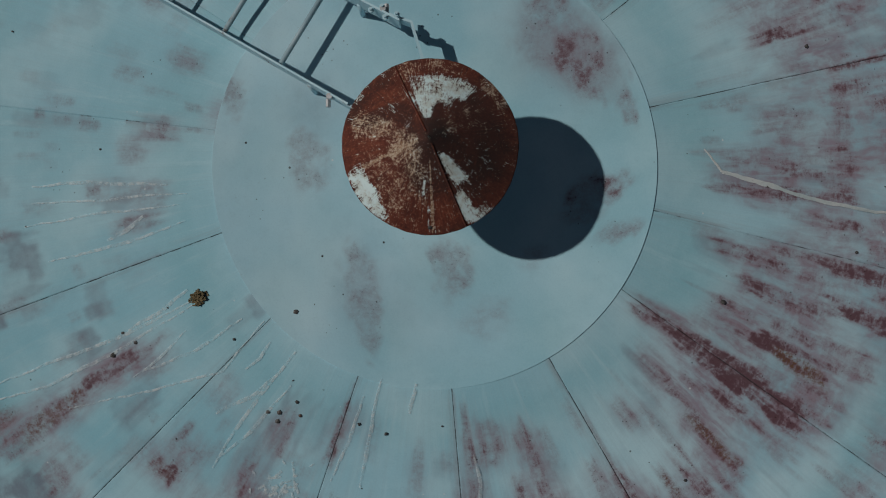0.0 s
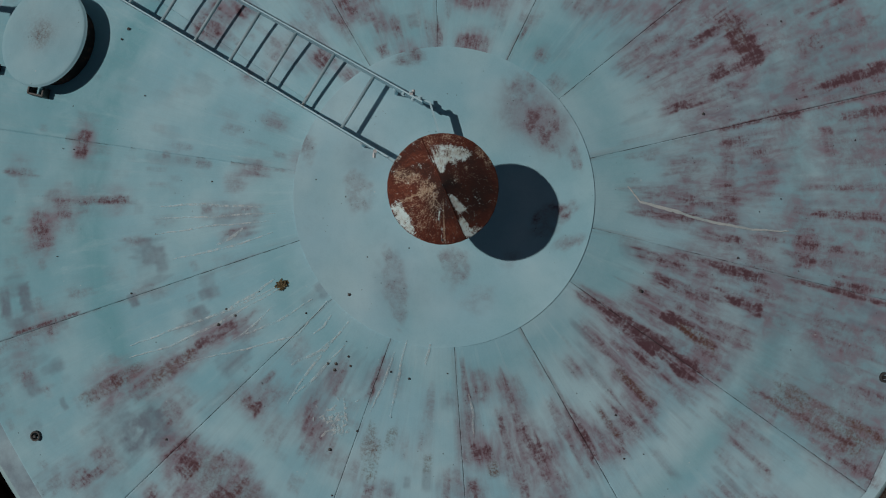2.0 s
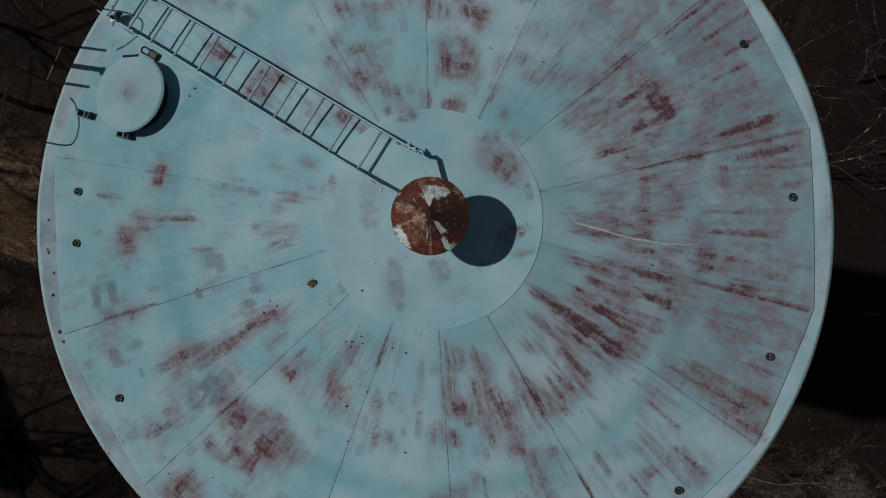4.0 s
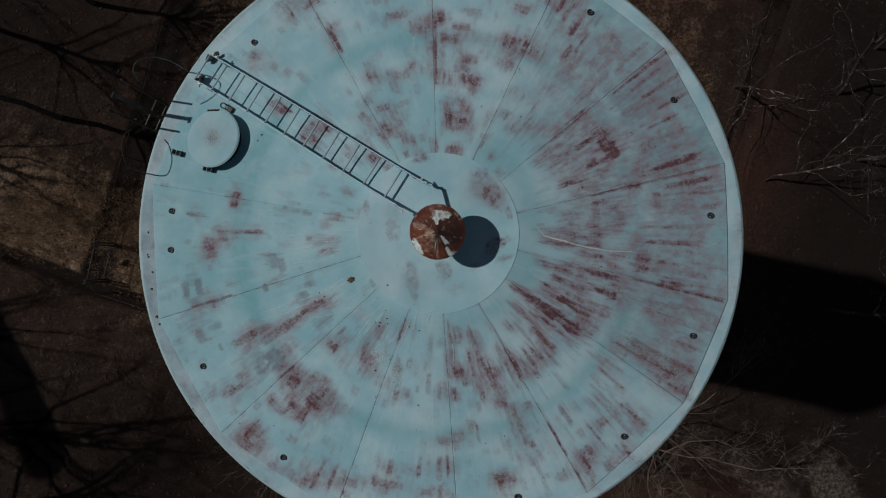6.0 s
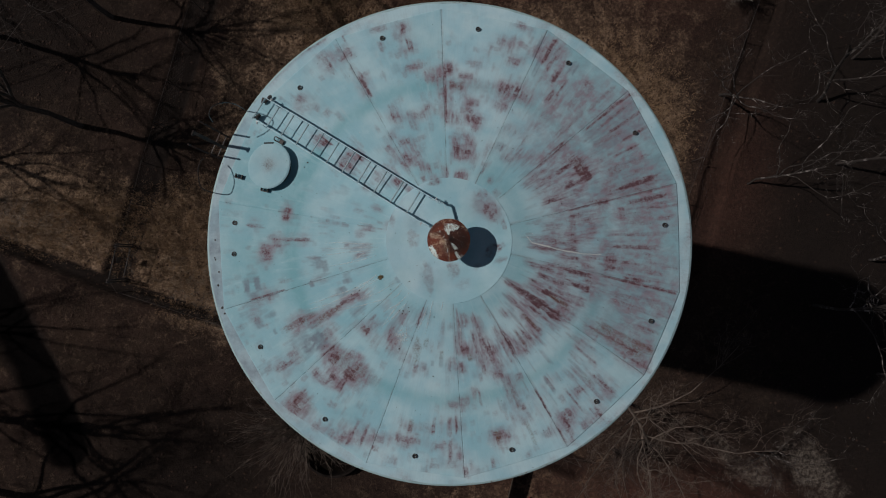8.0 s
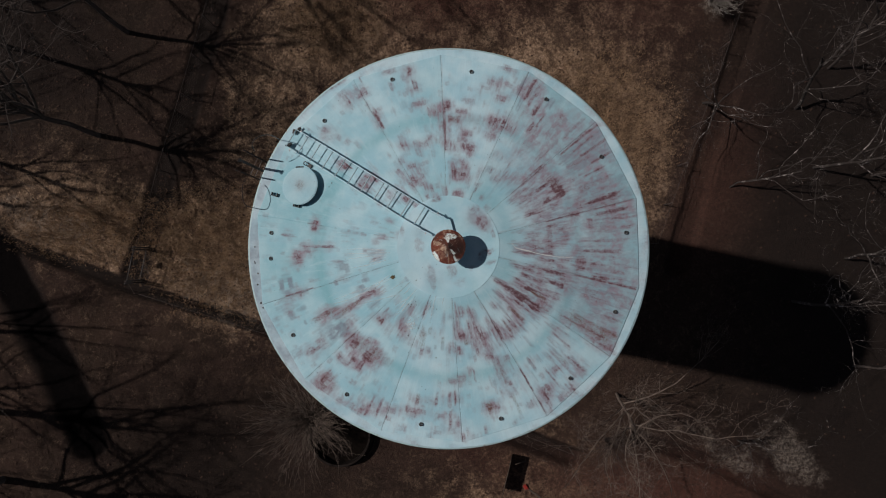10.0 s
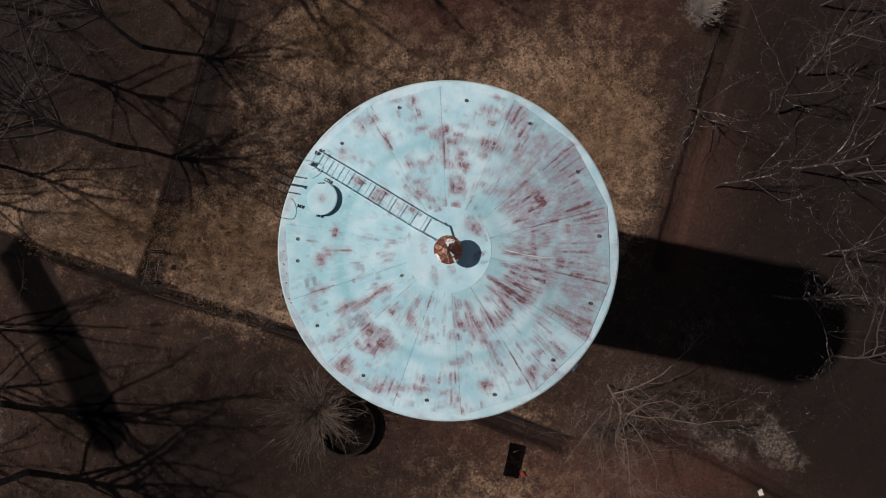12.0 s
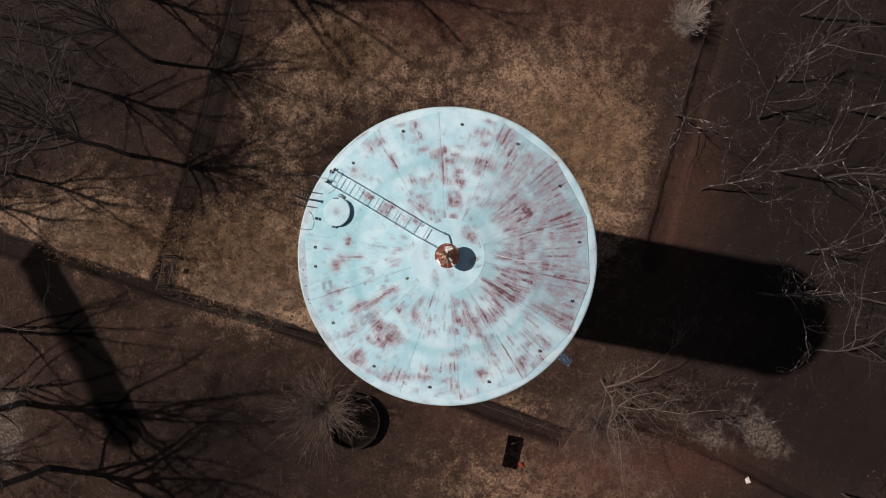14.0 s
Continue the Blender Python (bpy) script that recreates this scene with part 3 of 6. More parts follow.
NORTH_INNER = [
    (80, 0.93, 0.2, 0.13, 0.85), (66, 1.22, 0.093, 0.07, 0.4), (83, 1.26, 0.19, 0.15, 0.7), (78, 1.32, 0.12, 0.06, 0.9), (84, 1.35, 0.15, 0.16, 0.85),
    (87, 1.43, 0.074, 0.13, 0.5), (80, 1.5, 0.075, 0.13, 0.6), (84, 1.55, 0.2, 0.09, 0.4), (89, 1.83, 0.2, 0.18, 0.55), (79, 1.85, 0.25, 0.11, 0.95),
    (83, 1.97, 0.21, 0.1, 0.5), (81, 2.1, 0.18, 0.11, 0.7), (92, 2.2, 0.042, 0.88, 1.1), (70, 2.27, 0.14, 0.36, 0.45), (88, 2.35, 0.22, 0.13, 0.9),
]
NORTH_OUTER = [
    (80, 2.4, 0.47, 0.21, 0.22), (69, 2.47, 0.3, 0.2, 0.85), (85, 2.53, 0.22, 0.09, 0.7), (91, 2.64, 0.15, 0.13, 0.75), (83, 2.76, 0.24, 0.07, 0.5),
    (71, 2.95, 0.19, 0.11, 0.6), (77, 3.07, 0.16, 0.07, 0.4), (76, 3.2, 0.15, 0.1, 0.5), (73, 3.21, 0.096, 0.32, 0.6), (70, 3.26, 0.15, 0.1, 0.5),
    (72, 3.59, 0.16, 0.12, 0.7),
]
NORTH_WEST_INNER = [
    (104, 0.86, 0.15, 0.08, 0.95), (127, 0.89, 0.079, 0.12, 0.4), (113, 0.96, 0.072, 0.08, 0.7), (94, 0.97, 0.088, 0.2, 0.85), (106, 1.08, 0.056, 0.14, 0.7),
    (100, 1.11, 0.081, 0.09, 0.35), (111, 1.12, 0.065, 0.09, 0.6), (131, 1.12, 0.12, 0.12, 0.7), (116, 1.3, 0.041, 0.08, 0.7), (122, 1.36, 0.049, 0.13, 0.5),
    (118, 1.36, 0.057, 0.15, 0.85), (107, 1.57, 0.21, 0.08, 0.4), (115, 1.6, 0.19, 0.08, 0.75), (124, 1.63, 0.086, 0.08, 0.85), (119, 1.75, 0.11, 0.11, 0.6),
    (104, 1.92, 0.17, 0.11, 0.6), (96, 1.93, 0.084, 0.1, 0.5), (100, 2.03, 0.084, 0.1, 0.6), (114, 2.04, 0.12, 0.09, 0.7),
]
NORTH_WEST_OUTER = [
    (96, 2.53, 0.28, 0.21, 0.6), (119, 2.65, 0.051, 0.39, 1), (134, 2.7, 0.12, 0.12, 0.4), (102, 2.72, 0.28, 0.09, 0.8), (119, 2.73, 0.077, 0.46, 0.6),
    (135, 2.92, 0.069, 0.14, 0.4), (106, 2.98, 0.11, 0.09, 0.4), (102, 3.12, 0.096, 0.2, 0.85), (137, 3.2, 0.1, 0.15, 0.6), (110, 3.22, 0.061, 0.2, 0.6),
    (125, 3.3, 0.11, 0.28, 0.7), (120, 3.3, 0.24, 0.06, 0.8), (119, 3.38, 0.14, 0.12, 0.6), (103, 3.42, 0.07, 0.2, 0.65), (109, 3.52, 0.27, 0.11, 0.5),
    (125, 3.55, 0.18, 0.17, 0.45), (118, 3.59, 0.035, 0.14, 0.9),
]
WEST_INNER = [
    (159, 0.55, 0.14, 0.14, 0.4), (167, 0.86, 0.14, 0.08, 0.9), (171, 1.01, 0.024, 0.07, 0.5), (166, 1.03, 0.036, 0.08, 0.5), (171, 1.17, 0.041, 0.07, 0.6),
    (-170, 1.28, 0.057, 0.22, 0.5), (-177, 1.49, 0.041, 0.07, 0.6), (172, 1.53, 0.05, 0.1, 0.5), (171, 1.82, 0.051, 0.06, 0.6), (180, 2.17, 0.052, 0.23, 0.7),
    (180, 2.3, 0.051, 0.47, 0.5),
]
WEST_OUTER = [
    (171, 2.48, 0.2, 0.09, 0.75), (171, 2.49, 0.18, 0.12, 0.6), (-179, 2.61, 0.13, 0.14, 0.6), (-177, 2.8, 0.18, 0.15, 0.7), (-175, 2.81, 0.16, 0.18, 0.5),
    (-163, 2.92, 0.026, 0.6, 1.2), (176, 2.98, 0.052, 0.27, 0.7),
]
SOUTH_WEST_INNER = [
    (-120, 1.3, 0.074, 0.22, 0.5), (-120, 1.59, 0.1, 0.25, 0.5), (-148, 1.59, 0.05, 0.37, 0.5), (-134, 1.63, 0.042, 0.2, 0.6), (-149, 1.67, 0.067, 0.31, 0.95),
    (-117, 1.69, 0.042, 0.22, 0.4), (-114, 1.75, 0.042, 0.18, 0.65), (-124, 1.75, 0.042, 0.26, 0.3), (-133, 1.8, 0.14, 0.1, 0.95), (-148, 2.16, 0.12, 0.64, 0.6),
    (-129, 2.21, 0.16, 0.14, 0.5), (-142, 2.28, 0.14, 0.16, 0.5), (-125, 2.32, 0.061, 0.15, 0.7), (-126, 2.36, 0.37, 0.34, 0.25), (-118, 2.36, 0.19, 0.16, 0.35),
]
SOUTH_WEST_OUTER = [
    (-135, 2.44, 0.22, 0.23, 0.9), (-133, 2.47, 0.07, 0.21, 0.9), (-129, 2.47, 0.81, 0.45, 0.32), (-126, 2.47, 0.16, 0.15, 1.1), (-126, 2.49, 0.21, 0.14, 0.9),
    (-151, 2.5, 0.1, 0.14, 0.8), (-151, 2.57, 0.1, 0.39, 0.65), (-130, 2.69, 0.12, 0.07, 0.8), (-128, 2.75, 0.26, 0.18, 0.9), (-135, 2.82, 0.093, 0.12, 0.6),
    (-133, 2.86, 0.24, 0.1, 0.55), (-143, 2.94, 0.16, 0.18, 0.45), (-162, 3.05, 0.078, 0.64, 0.35), (-136, 3.05, 0.078, 0.12, 0.5), (-125, 3.06, 0.12, 0.11, 0.5),
    (-142, 3.13, 0.07, 0.22, 0.8), (-116, 3.15, 0.044, 0.17, 0.6), (-157, 3.2, 0.1, 0.13, 0.4), (-143, 3.23, 0.079, 0.19, 0.6), (-113, 3.23, 0.052, 0.4, 0.6),
]
SOUTH_WEST_OUTER_MORE = [
    (-133, 3.34, 0.079, 0.32, 0.9), (-116, 3.39, 0.061, 0.25, 0.7), (-144, 3.43, 0.11, 0.16, 0.4), (-118, 3.46, 0.062, 0.25, 0.8), (-121, 3.48, 0.097, 0.13, 0.85),
    (-132, 3.51, 0.44, 0.39, 0.35), (-157, 3.53, 0.079, 0.14, 0.4), (-125, 3.54, 0.14, 0.16, 0.6), (-132, 3.56, 0.15, 0.15, 0.9),
]
SOUTH_INNER = [
    (-107, 1.08, 0.048, 0.13, 0.3), (-110, 1.2, 0.041, 0.29, 0.85), (-93, 1.33, 0.049, 0.37, 0.22), (-89, 1.82, 0.042, 0.21, 0.5), (-108, 1.83, 0.059, 0.15, 0.4),
    (-104, 1.94, 0.077, 0.12, 0.7),
]
SOUTH_OUTER = [
    (-88, 2.44, 0.15, 0.1, 0.5), (-87, 2.76, 0.034, 0.3, 1.1), (-94, 2.79, 0.052, 0.26, 0.6), (-89, 2.8, 0.06, 0.31, 0.7), (-101, 2.89, 0.069, 0.17, 0.6),
    (-104, 2.93, 0.043, 0.28, 0.5), (-101, 3.1, 0.4, 0.1, 0.7), (-92, 3.13, 0.14, 0.08, 0.5), (-109, 3.2, 0.18, 0.14, 0.8), (-89, 3.2, 0.061, 0.37, 0.8),
    (-109, 3.39, 0.11, 0.09, 0.7), (-93, 3.47, 0.14, 0.08, 0.5), (-104, 3.5, 0.16, 0.12, 0.4),
]
SOUTH_EAST_INNER = [
    (-73, 1.19, 0.049, 0.08, 0.5), (-80, 1.21, 0.13, 0.1, 0.55), (-43, 1.23, 0.049, 0.23, 0.35), (-83, 1.29, 0.041, 0.63, 0.6), (-52, 1.31, 0.065, 0.16, 0.55),
    (-71, 1.43, 0.058, 0.62, 0.7), (-43, 1.45, 0.033, 0.24, 0.7), (-75, 1.53, 0.041, 0.34, 0.7), (-62, 1.55, 0.054, 0.31, 0.6), (-70, 1.6, 0.042, 0.21, 1),
    (-81, 1.62, 0.15, 0.12, 1), (-38, 1.68, 0.059, 0.33, 0.7), (-68, 1.72, 0.12, 0.14, 0.6), (-59, 1.72, 0.059, 0.44, 0.9), (-44, 1.72, 0.059, 0.36, 0.95),
    (-69, 1.75, 0.059, 0.34, 0.8), (-53, 1.75, 0.042, 0.33, 0.7), (-84, 1.88, 0.068, 0.17, 0.8), (-48, 1.88, 0.27, 0.17, 0.45), (-74, 1.91, 0.051, 0.23, 0.7),
]
SOUTH_EAST_INNER_MORE = [
    (-38, 1.95, 0.051, 0.28, 0.4), (-54, 1.98, 0.06, 0.09, 0.8), (-69, 2.11, 0.15, 0.12, 0.7), (-62, 2.27, 0.12, 0.12, 0.7), (-67, 2.3, 0.13, 0.3, 0.6),
    (-78, 2.37, 0.034, 0.25, 0.8),
]
SOUTH_EAST_OUTER = [
    (-84, 2.41, 0.18, 0.13, 0.5), (-36, 2.6, 0.043, 0.28, 0.55), (-66, 2.62, 0.094, 0.36, 0.45), (-54, 2.63, 0.051, 0.26, 0.7), (-39, 2.67, 0.043, 0.44, 0.8),
    (-65, 2.74, 0.06, 0.09, 0.9), (-71, 2.77, 0.052, 0.14, 0.5), (-59, 2.82, 0.034, 0.52, 1.3), (-48, 3, 0.12, 0.12, 0.8), (-45, 3.02, 0.052, 0.75, 0.6),
    (-74, 3.06, 0.26, 0.14, 0.7), (-51, 3.06, 0.035, 0.43, 0.9), (-75, 3.17, 0.087, 0.29, 0.5), (-42, 3.17, 0.044, 0.43, 0.9), (-55, 3.23, 0.19, 0.2, 0.8),
    (-57, 3.24, 0.07, 0.39, 0.5), (-56, 3.29, 0.044, 0.21, 0.9), (-62, 3.31, 0.12, 0.13, 0.6), (-43, 3.45, 0.11, 0.14, 0.4), (-59, 3.46, 0.035, 0.32, 0.8),
]
SOUTH_EAST_OUTER_MORE = [
    (-78, 3.5, 0.062, 0.16, 0.6), (-52, 3.51, 0.18, 0.16, 0.6), (-69, 3.52, 0.071, 0.08, 0.5), (-48, 3.55, 0.071, 0.21, 0.9), (-85, 3.59, 0.071, 0.22, 0.9),
    (-58, 3.62, 0.13, 0.14, 0.5),
]
GREY_BLOOM = [
    (-118, 1.19, 0.23, 0.22, 0.45), (-154, 1.7, 0.12, 0.09, 0.5), (-158, 1.62, 0.067, 0.1, 0.6), (-141, 1.65, 0.067, 0.24, 0.5), (-162, 1.96, 0.043, 0.1, 0.4),
    (-162, 2.15, 0.084, 0.06, 0.6), (-142, 1, 0.064, 0.14, 0.3), (-100, 1.88, 0.055, 0.08, 0.5), (-97, 1.82, 0.042, 0.08, 0.5), (-93, 1.79, 0.059, 0.15, 0.6),
    (62, 1.58, 0.12, 0.13, 0.5), (-122, 1.45, 0.17, 0.36, 0.3), (35, 3.23, 0.48, 1.26, 0.4), (66, 3.35, 0.07, 0.4, 0.7), (64, 3.03, 0.078, 0.33, 0.6),
    (55, 3.32, 0.11, 0.22, 0.6), (-142, 2.46, 0.23, 0.21, 0.8), (-142, 2.67, 0.15, 0.17, 0.7), (-145, 2.62, 0.16, 0.19, 0.4), (-167, 3.21, 0.19, 0.1, 0.6),
]
GREY_BLOOM_MORE = [
    (-169, 3.09, 0.16, 0.19, 0.35), (-167, 3.01, 0.18, 0.09, 0.6), (-164, 3.11, 0.096, 0.13, 0.4), (-170, 1.96, 0.18, 0.1, 0.55), (-168, 1.87, 0.16, 0.08, 0.55),
    (-160, 3.37, 0.07, 0.14, 0.4), (-157, 2.95, 0.061, 0.19, 0.4), (-151, 3.31, 0.079, 0.1, 0.3), (-145, 3.49, 0.16, 0.18, 0.3), (20, 2.68, 0.34, 1.77, 0.3),
    (-19, 2.79, 1.09, 1.44, 0.2), (-174, 1.39, 0.058, 0.14, 0.4),
]
OCHRE_BLOOM = [
    (-28, 1.85, 0.072, 0.31, 1.1), (-105, 1.71, 0.084, 0.27, 1), (-107, 1.57, 0.058, 0.24, 0.6), (-102, 1.55, 0.058, 0.14, 0.6), (-93, 1.66, 0.05, 0.12, 0.7),
    (-79, 1.73, 0.063, 0.11, 0.8), (-44, 1.72, 0.042, 0.35, 0.8), (-53, 1.76, 0.038, 0.25, 0.7), (-151, 2.55, 0.088, 0.56, 0.4), (-133, 1.81, 0.12, 0.08, 0.3),
    (-29, 2.97, 0.21, 0.88, 0.7), (-148, 2.09, 0.084, 0.45, 0.6), (-128, 2.39, 0.52, 0.3, 0.3), (-101, 2.85, 0.069, 0.18, 0.6), (-66, 2.61, 0.077, 0.31, 0.5),
    (-75, 3.07, 0.087, 0.22, 0.9), (-66, 3.21, 0.052, 0.4, 0.6), (-44, 2.96, 0.069, 0.25, 0.6), (-28, 3.41, 0.12, 0.38, 0.5), (-132, 3.4, 0.39, 0.35, 0.3),
]
OCHRE_BLOOM_MORE = [
    (88, 2.34, 0.19, 0.14, 0.4), (30, 2.24, 0.25, 0.11, 0.3),
]
LADDER_DABS = [
    (142, 2.46, 0.12, 0.29, 0.85), (141, 1.89, 0.3, 0.22, 0.75), (137, 1.81, 0.084, 0.14, 0.65), (131, 1.14, 0.097, 0.12, 0.65), (129, 0.92, 0.08, 0.12, 0.45),
    (140, 1.37, 0.062, 0.07, 0.35), (-151, 2.43, 0.07, 0.26, 0.5), (-151, 2.73, 0.11, 0.21, 0.35), (102, 0.86, 0.2, 0.09, 0.5),
]
WEST_SMUDGES = [
    (-168, 1.96, 0.31, 0.24, 0.35), (-167, 3.19, 0.25, 0.08, 0.5), (-167, 3.01, 0.23, 0.1, 0.6), (-164, 3.14, 0.092, 0.16, 0.4), (-156, 3.19, 0.15, 0.12, 0.6),
    (-157, 2.92, 0.11, 0.13, 0.35), (-152, 3, 0.094, 0.05, 0.5), (-142, 2.46, 0.32, 0.2, 0.5), (-144, 2.72, 0.42, 0.31, 0.35), (-159, 1.58, 0.16, 0.11, 0.4),
    (-154, 1.75, 0.14, 0.15, 0.3), (-162, 2.15, 0.081, 0.07, 0.5), (-143, 1.67, 0.11, 0.3, 0.3), (-142, 0.92, 0.1, 0.06, 0.5), (-163, 2.82, 0.09, 0.22, 0.4),
    (155, 1.73, 0.15, 0.15, 0.25), (172, 1.75, 0.059, 0.43, 0.25), (170, 1.2, 0.041, 0.12, 0.4),
]
RUST_STROKES = LADDER_DABS + EAST_INNER + EAST_INNER_MORE + EAST_OUTER + EAST_OUTER_MORE + NORTH_EAST_INNER + NORTH_EAST_OUTER + NORTH_EAST_OUTER_MORE + NORTH_INNER + NORTH_OUTER + NORTH_WEST_INNER + NORTH_WEST_OUTER + WEST_INNER + WEST_OUTER + SOUTH_WEST_INNER + SOUTH_WEST_OUTER + SOUTH_WEST_OUTER_MORE + SOUTH_INNER + SOUTH_OUTER + SOUTH_EAST_INNER + SOUTH_EAST_INNER_MORE + SOUTH_EAST_OUTER + SOUTH_EAST_OUTER_MORE
GREY_STROKES = WEST_SMUDGES + GREY_BLOOM + GREY_BLOOM_MORE
OCHRE_STROKES = OCHRE_BLOOM + OCHRE_BLOOM_MORE


class Wear:
    """A polar sheet over the roof on which worn strokes are laid."""
    TURN, R0, STEP = 3600, 0.80, 0.005

    def __init__(self):
        self.rows = int((3.90 - self.R0) / self.STEP)
        self.sheet = np.zeros((self.rows, self.TURN), np.float32)

    def rub(self, deg, r, arc, run, power, seed):
        """One soft-edged stroke, made of fingers down the slope with ripples across."""
        half_t = int((arc * 0.75 + 0.05) / r / (2 * math.pi) * self.TURN) + 2
        half_r = int((run * 0.6 + 0.07) / self.STEP) + 2
        i0, j0 = int((r - self.R0) / self.STEP), int(round(deg / 360 * self.TURN))
        rows = np.arange(max(0, i0 - half_r), min(self.rows, i0 + half_r))
        cols = np.arange(j0 - half_t, j0 + half_t + 1)
        v = ((rows * self.STEP + self.R0) - r)[:, None] + 0.0 * cols[None, :]
        u = ((cols / self.TURN * 2 * math.pi - radians(deg)) * r)[None, :] + 0.0 * rows[:, None]
        small = min(1.0, arc / 0.12)
        u = u + 0.022 * small * (lattice(u / 0.05 + 40, v / 0.07 + 40, seed) - 0.5)
        v = v + 0.10 * min(1.0, run / 0.35) * (lattice(u / 0.022 + 40, v * 0 + 3, seed + 1) - 0.5) + 0.03 * min(1.0, run / 0.2) * (lattice(u / 0.06 + 9, v / 0.05 + 40, seed + 2) - 0.5)
        eu, ev = min(0.010, arc * 0.25) + 0.002, min(0.030, run * 0.16) + 0.003
        env = (1 - step(np.abs(u), arc / 2 - eu, arc / 2 + eu)) * (1 - step(np.abs(v), run / 2 - ev, run / 2 + ev))
        ripple = lattice(u / 0.10 + 40, v / 0.024 + 40, seed + 3)
        if arc > 0.07 and run > 0.16:
            finger = step(0.65 * lattice(u / 0.030 + 40, v / 0.30 + 40, seed + 4) + 0.35 * lattice(u / 0.014 + 40, v / 0.2 + 40, seed + 5), 0.22, 0.72)
            body = (0.42 + 0.80 * finger) * (0.74 + 0.50 * ripple)
        else:
            body = (0.80 + 0.35 * lattice(u / 0.05 + 40, v / 0.05 + 40, seed + 6)) * (0.85 + 0.28 * ripple)
        lay = (power * env * body).astype(np.float32)
        cols = cols % self.TURN
        old = self.sheet[np.ix_(rows, cols)]
        self.sheet[np.ix_(rows, cols)] = old + lay * (1 - np.minimum(old, 1.5) / 1.7)

    def rub_all(self, strokes, seed):
        for k, row in enumerate(strokes):
            self.rub(*row, seed + 3.7 * k)
        return self

    def blurred(self, across, along):
        """The same sheet, spread out over cells across and along the slope."""
        a = np.concatenate([self.sheet[:, -across:], self.sheet, self.sheet[:, :across]], 1)
        c = np.cumsum(np.pad(a, ((0, 0), (1, 0))), 1)
        a = (c[:, 2 * across:] - c[:, :-2 * across])[:, :self.TURN] / (2 * across)
        a = np.pad(a, ((along, along), (0, 0)), mode="edge")
        c = np.cumsum(np.pad(a, ((1, 0), (0, 0))), 0)
        out = Wear()
        out.sheet = (c[2 * along:] - c[:-2 * along])[:self.rows] / (2 * along)
        return out

    def at(self, th, r):
        """The value at each place, between the cells."""
        x = (np.asarray(th) / (2 * math.pi) * self.TURN) % self.TURN
        y = np.clip((np.asarray(r) - self.R0) / self.STEP, 0, self.rows - 1.001)
        i, j = y.astype(int), x.astype(int) % self.TURN
        fy, fx, k = y - i, x - np.floor(x), (j + 1) % self.TURN
        p = self.sheet
        return (p[i, j] * (1 - fx) + p[i, k] * fx) * (1 - fy) + (p[i + 1, j] * (1 - fx) + p[i + 1, k] * fx) * fy


def faint_strokes(count, seed):
    """Weak touches that gather round the strong strokes, and a few anywhere in the two rubbed rings."""
    rng = random.Random(seed)
    rows = []
    while len(rows) < count:
        if rng.random() < 0.72:
            deg, r, arc, run, power = RUST_STROKES[rng.randrange(len(RUST_STROKES))]
            deg, r, strong = deg + rng.gauss(0, 0.13) / r * 57.3, r + rng.gauss(0, 0.15), 0.35 + 0.65 * power
        else:
            deg, r, strong = rng.uniform(-180, 180), rng.uniform(1.25, 2.25) if rng.random() < 0.45 else rng.uniform(2.5, 3.55), 0.6
        if not 1.12 < r < 3.62 or rng.random() < 0.6 * math.exp(-((r - 2.38) / 0.1) ** 2):
            continue
        if -62 < deg < 62 and rng.random() < 0.8:
            rows.append((deg, r, rng.uniform(0.012, 0.045), rng.uniform(0.08, 0.36), rng.uniform(0.25, 0.75) * strong))
        else:
            rows.append((deg, r, rng.uniform(0.03, 0.10), rng.uniform(0.05, 0.20), rng.uniform(0.15, 0.50) * strong))
    return rows


RUST_SHEET = Wear().rub_all(RUST_STROKES, 11.0).rub_all(faint_strokes(1300, 8), 2000.0)
GREY_SHEET = Wear().rub_all(GREY_STROKES, 5000.0).rub_all([(d, r, 1.3 * a, n, 0.8 * p) for d, r, a, n, p in faint_strokes(220, 9)], 6000.0)
OCHRE_SHEET = Wear().rub_all(OCHRE_STROKES, 8000.0)
HAZE_SHEET = RUST_SHEET.blurred(30, 20)
# how much of its colour each plate's coat has kept
PLATE_TONE = [0.24, 0.20, 0.0, 0.08, 0.0, 0.24, 0.22, 0.20, 0.24, 0.08, 0.24, 0.24, 0.32, 0.30]


